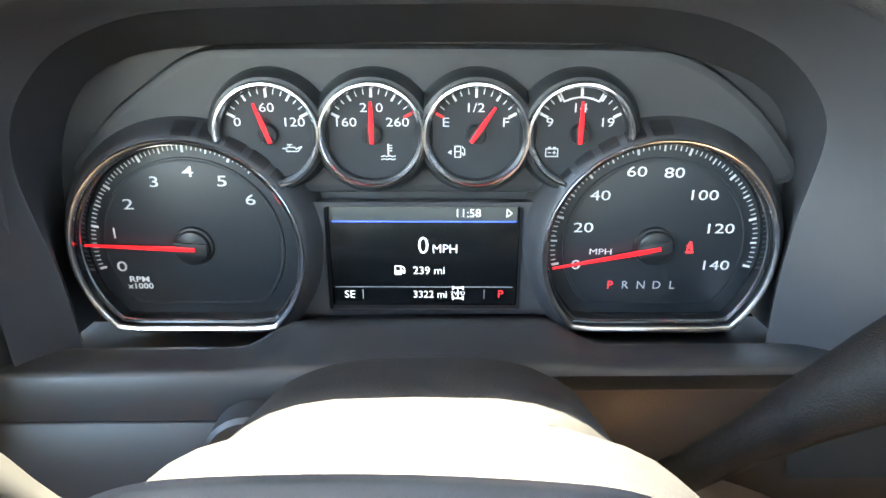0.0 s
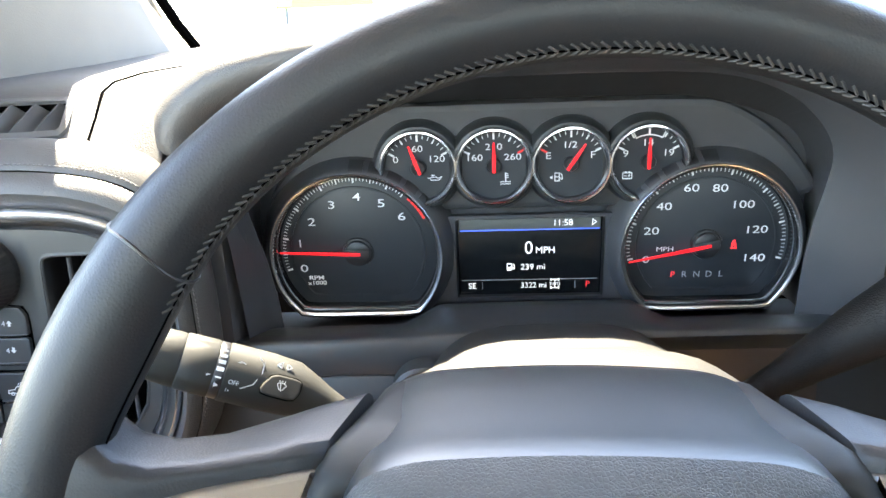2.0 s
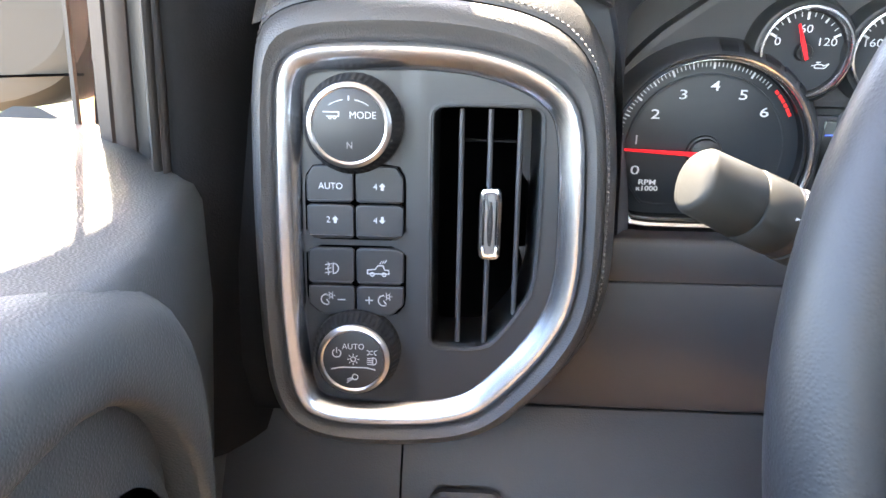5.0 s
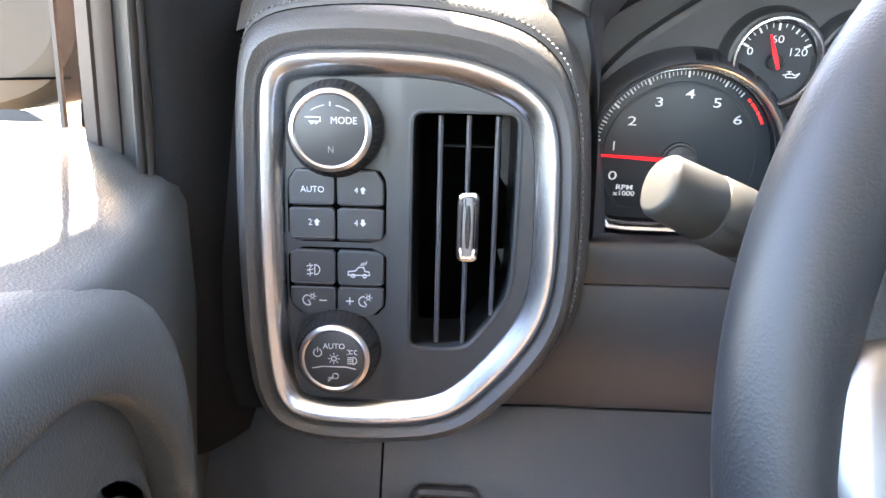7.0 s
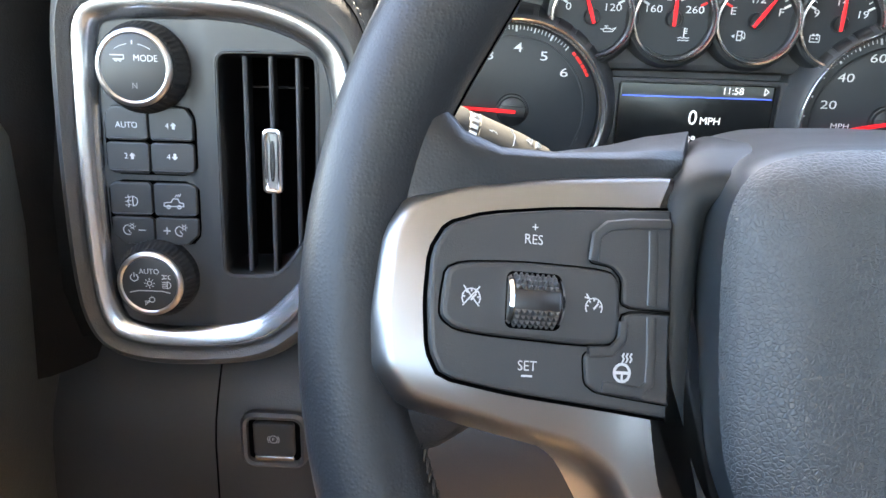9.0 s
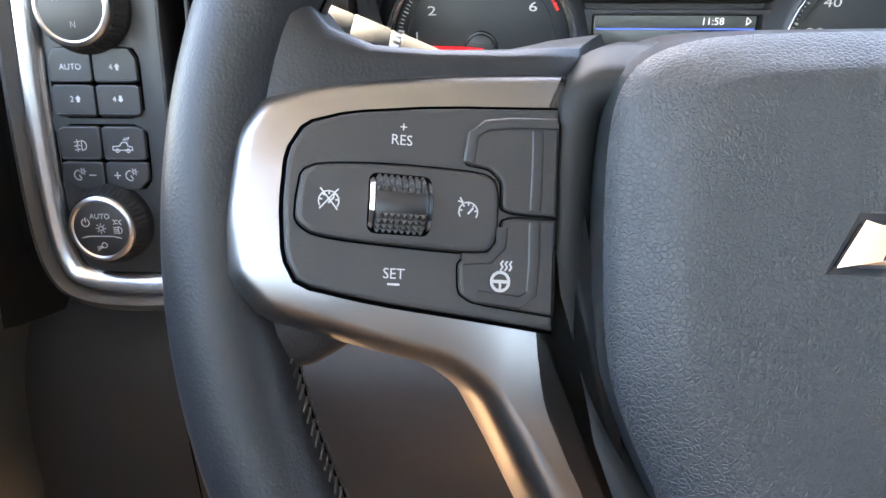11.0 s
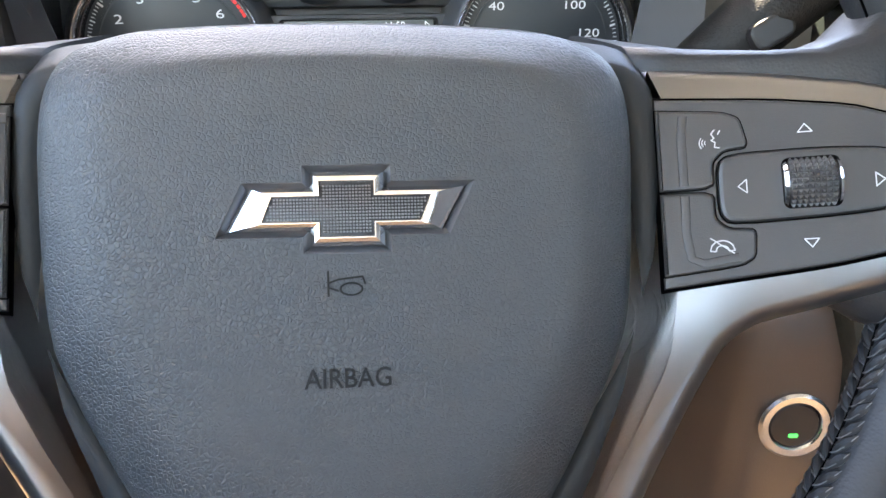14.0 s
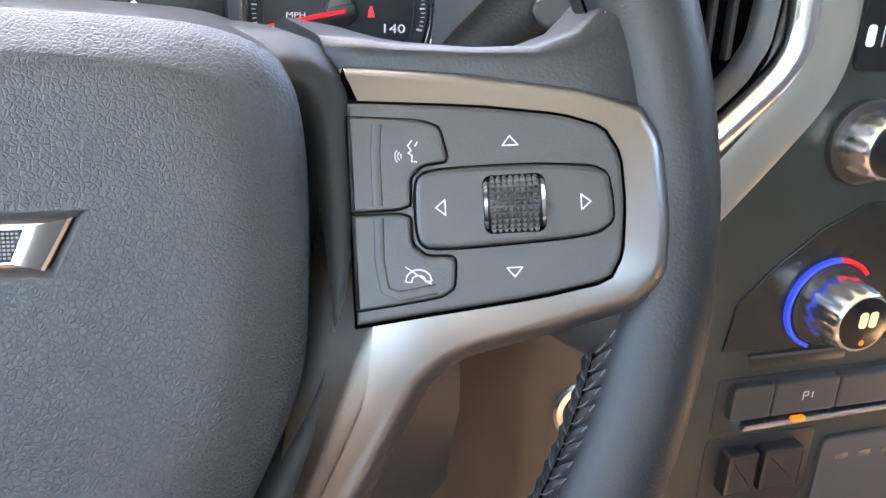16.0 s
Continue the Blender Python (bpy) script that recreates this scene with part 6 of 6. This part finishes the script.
for f in (0, 0.15, 0.35, 0.5, 0.6, 0.7, 0.8, 1.0):
    a = Vector((-0.296, 0.640, 1.500)).lerp(Vector((-0.325, 0.10, 1.94)), f)
    b = Vector((-0.330, 0.352, 1.490)).lerp(Vector((-0.345, 0.02, 1.90)), f)
    m_ = (a + b) / 2 + Vector((0.012, -0.01, -0.008))
    o = (a + b) / 2 + Vector((-0.05 + 0.04 * f, 0.06, 0.01))
    loops.append(mm([tuple(a), tuple(a.lerp(m_, 0.5) + Vector((0.003, 0, 0))), tuple(m_), tuple(m_.lerp(b, 0.5) + Vector((0.002, 0, 0))), tuple(b), tuple(b + Vector((-0.03 + 0.028 * f, 0.02, 0))), tuple(o), tuple(a + Vector((-0.02, 0.02, 0)))]))
loft(bm, loops)
part("pillar_trim", bm, M_PILLAR, pil, "pale grained pillar trim", sharp=60)
bm = bmesh.new()
tube(mm([(-0.290, 0.648, 1.506), (-0.292, 0.60, 1.535), (-0.301, 0.50, 1.62), (-0.309, 0.35, 1.74), (-0.317, 0.22, 1.845), (-0.323, 0.10, 1.945)]), 5, 8, bm)
part("glass_seal", bm, M_DARK, pil)

# door mirror outside the glass
mirror = thing("door_mirror", "pale painted door mirror outside the side glass", "mirror", pose(-0.66, 0.42, 1.40, 90, 0, 0))
SHELL = soften([(-150, -24), (60, -20), (140, -12), (182, 16), (190, 60), (180, 170), (60, 200), (-150, 200)], 2)
part("mirror_shell", slab(SHELL, -60, 30, 18), M_MIRROR, mirror, "pale painted mirror shell")
for q in ([(112, 8), (113.8, 8), (110, 190), (108, 190)], [(113, 7), (176, 9), (176, 10.6), (113, 8.6)]):
    part("shell_gap", slab(q, 28, 30.5, 0.2), M_DARK, mirror)
part("mirror_base", slab(soften([(-150, -90), (60, -92), (190, -70), (215, -50), (150, -22), (60, -30), (-150, -34)], 1), -40, 14, 8), M_KNOB, mirror)
part("mirror_arm", tube([(130, -50, 0), (180, -40, 60), (205, -22, 140)], [26, 24, 22], 12), M_KNOB, mirror)

# ---- centre stack right of the wheel (x and height in millimetres in its own plane) ----
centre = thing("centre_console", "dark centre stack with silver trim strips and climate controls", "centre console", pose(0.005, 0.205, 0, 90))
part("console_body", slab(soften([(268, 1000), (268, 1200), (250, 1262), (250, 1450), (720, 1450), (720, 1000)], 1, 0.06), -60, -6, 5), M_CONSOLE, centre)


def ribbon(path, w, h, z, n=10):
    P = fine(path, 40)
    loops = []
    for i, p in enumerate(P):
        t = (P[min(i + 1, len(P) - 1)] - P[max(0, i - 1)]).normalized()
        s = Vector((-t.y, t.x))
        loops.append([(p.x + s.x * w * math.cos(math.pi * k / n), p.y + s.y * w * math.cos(math.pi * k / n), z + h * math.sin(math.pi * k / n)) for k in range(n + 1)])
    return loft(bmesh.new(), loops, open_=False)


part("silver_strip", ribbon([(320, 1450), (320, 1389), (322, 1364), (316, 1350), (307, 1340.5), (289, 1324), (245, 1284)], 8.5, 9, -7), M_BRIGHT, centre, "polished silver strip")
part("grey_strip", ribbon([(340, 1450), (340, 1389), (341, 1358), (335, 1341), (322, 1325), (297, 1296), (248, 1243)], 15, 4, -8), M_GREYTRIM, centre, "satin grey strip")
part("vent_well", slab(soften([(236, 1295), (262, 1308), (296, 1338), (308, 1356), (311, 1380), (311, 1450), (236, 1450)], 1, 0.1), -8, -5.2, 0.3), M_DARK, centre)
part("vent_rim", band(soften([(240, 1310), (262, 1318), (292, 1345), (302, 1362), (304, 1385), (304, 1448), (240, 1448)], 1, 0.15), [(0, -8), (0, 2), (-2.5, 5), (-6, 2), (-9, -5), (-9, -8)]), M_PLASTIC, centre)
for k in range(3):
    part("vent_slat", slab([(262 + 10 * k, 1340 + 8 * k), (264.5 + 10 * k, 1341 + 8 * k), (264.5 + 10 * k, 1446), (262 + 10 * k, 1446)], -6, 0, 0.8), M_KNOB, centre)
part("vent_tab", slab(rounded(276, 1402, 290, 1440, 4), 0, 5, 2), M_CHROME, centre)
scr = part("console_screen", slab(rounded(354, 1349, 640, 1500, 6), -7, -4.2, 1), M_SCREEN, centre, "dark glossy touch screen")
for x, w, m_ in ((357.5, 5, M_PRINT), (366.5, 0.7, M_ICON), (372.5, 9, M_BLUE)):
    part("screen_icon", slab(rounded(x, 1361, x + w, 1371, min(0.3, w / 3) if w < 1 else 2), -4.3, -4.05, 0.05), m_, scr)


def dial(cx, cy, r, d, name, label):
    k_ = part(name, slab(circle(cx, cy, r * 1.38), -7, -2, 2), M_KNOB, centre, label)
    nn = 90
    lps = []
    for z, rr, tt in ((-3, 1.08, 0), (-2, 1.08, 0.02), (d - 2.5, 0.97, 0.02), (d - 1.2, 0.93, 0), (d - 0.4, 0.88, 0)):
        lps.append([(cx + r * (rr + (tt if (i // 3) % 2 else -tt)) * math.cos(2 * math.pi * i / nn), cy + r * (rr + (tt if (i // 3) % 2 else -tt)) * math.sin(2 * math.pi * i / nn), z) for i in range(nn)])
    part("grip", loft(bmesh.new(), lps), M_BRIGHT, k_, "ribbed silver grip")
    part("cap", slab(circle(cx, cy, r * 0.84), d - 2, d - 0.2, 0.3), M_SCREEN, k_)
    return k_


part("climate_panel", slab(soften([(311, 1200), (315, 1231), (332, 1249), (358, 1270), (384, 1283), (700, 1283), (700, 1200)], 1, 0.08), -7, -4.6, 1), M_CLIMATE, centre, "dark glossy climate panel")
dial(371, 1315, 15.8, 14, "volume_knob", "silver volume knob")
cl = dial(372, 1226.5, 17.5, 21, "climate_knob", "silver temperature knob in a lit ring")
for a0, a1, m_ in ((86, 250, M_BLUE), (40, 85, M_NEEDLE)):
    o = arc(370.5, 1226.5, 26.6, a0, a1, 24)
    i_ = arc(370.5, 1226.5, 24.4, a1, a0, 24)
    part("temperature_arc", slab(o + i_, -6.5, -1.4, 0.6), m_, cl)
for k in (0, 1):
    part("seat_icon", slab(rounded(368.5 + 6 * k, 1224, 373.5 + 6 * k, 1233, 2), 20.7, 20.95, 0.05), M_CREAM, cl)
part("amber_dot", slab(circle(373, 1215.5, 1.6, 12), 20.7, 20.95, 0.05), M_ORANGE, cl)
part("slot", slab(rounded(330, 1189, 392, 1196, 2), -6.4, -5.4, 0.3), M_KNOB, centre)
part("slot_lip", slab(rounded(328, 1196.6, 394, 1199, 1), -6.4, -3.6, 0.6), M_PLASTIC, centre)
part("key_recess", slab(rounded(313, 1150, 480, 1184.5, 3), -7, -5.4, 0.3), M_KNOB, centre)
part("plug_recess", slab(rounded(312, 1093, 384, 1145, 4), -7, -5.4, 0.3), M_KNOB, centre)
for x0, x1 in ((320, 345.5), (346.5, 388), (389, 430), (431, 470)):
    part("console_key", slab(rounded(x0, 1160, x1, 1181.5, 2), -8, 0, 1.5), M_KNEE, centre)
bm = bmesh.new()
stroke(bm, [(365, 1169), (365, 1174), (368, 1174), (368, 1171.5), (365, 1171.5)], 0.7, 0.02)
stroke(bm, [(371, 1170), (371, 1173.5)], 0.8, 0.02)
part("key_icon", bm, M_ICON, centre)
part("chrome_strip", slab(soften([(327, 1154), (470, 1156.5), (470, 1159), (330, 1157.5)], 1, 0.1), -8, 2.2, 0.8), M_BRIGHT, centre)
part("amber_lamp", slab(rounded(359, 1156.4, 367.5, 1159.2, 0.8), 0, 2.9, 0.3), M_ORANGE, centre)
up_ = part("usb_plate", slab(rounded(390, 1073, 500, 1136, 5), -8, -3, 1.5), M_PANEL, centre)
for x in (401, 417, 434):
    part("usb_port", slab(rounded(x, 1120, x + 9, 1124.5, 1.8), -3.2, -2.6, 0.2), M_SATIN, up_)
for x0, x1 in ((322, 342), (345, 372)):
    part("plug_block", slab(rounded(x0, 1111, x1, 1139, 2), -8, 4, 2), M_KNOB, centre)

# lower panel that carries the start button
bm = bmesh.new()
sec = fine([(0.150, 0.312), (0.175, 0.296), (0.198, 0.274), (0.212, 0.248), (0.226, 0.2335), (0.250, 0.2280), (0.276, 0.2250), (0.300, 0.224)], 24)
loft(bm, [mm([(p.x, p.y + dy, z) for p in sec]) for z, dy in ((1.262, 0.03), (1.255, 0.010), (1.245, 0.002), (1.20, 0.0), (1.12, 0.0), (1.02, 0.006))], open_=True)
part("start_panel", bm, M_UMBER, dash, "lower dash panel round the start button", sharp=60)
# start button
st = thing("start_button", "round engine start button with pale ring and green lamp", "push button", pose(0.2505, 0.2272, 1.1640, 90, 0, -7))
part("button_ring", band(circle(0, 0, 16.2), [(4.2, -2), (4.0, 0.6), (2.4, 2.0), (-1.2, 1.6), (-3.0, -1), (-3.0, -2)]), M_BRIGHT, st, "bright ring")
part("button_cap", slab(circle(0, 0, 13.4), -2, 0.4, 0.8), M_KNOB, st)
part("green_lamp", slab(rounded(-3, -7.6, 2.4, -5.0, 1), 0.3, 0.65, 0.1), M_GREEN, st)

# lawn and a far green board beyond the bonnet
lawn = part("lawn", slab([(-30000, 14000), (30000, 14000), (30000, 40000), (-30000, 40000)], 0, 40, 5), M_GRASS, None, kind="structure")
tagged(lawn, "green lawn beyond the yard", "lawn")

# green board that stands in for a strip of lawn, far beyond the bonnet
sign = thing("lawn_strip_board", "green board standing in for a lawn strip, with an orange panel on a post", "sign", pose(-6.3, 25.0, 0.0))
part("post", slab(circle(0, 0, 60, 12), 0, 2900, 5), M_PANEL, sign)
board = part("board", slab(rounded(-300, 2900, 2900, 3900, 30), 0, 60, 10), material("lawn strip green", (0.13, 0.24, 0.05), 0.5), sign, at=pose(0, -0.1, 0, 90))
part("orange_panel", slab(rounded(-260, 2960, 260, 3560, 20), 60, 75, 5), material("orange panel paint", (0.62, 0.26, 0.08), 0.5), board)
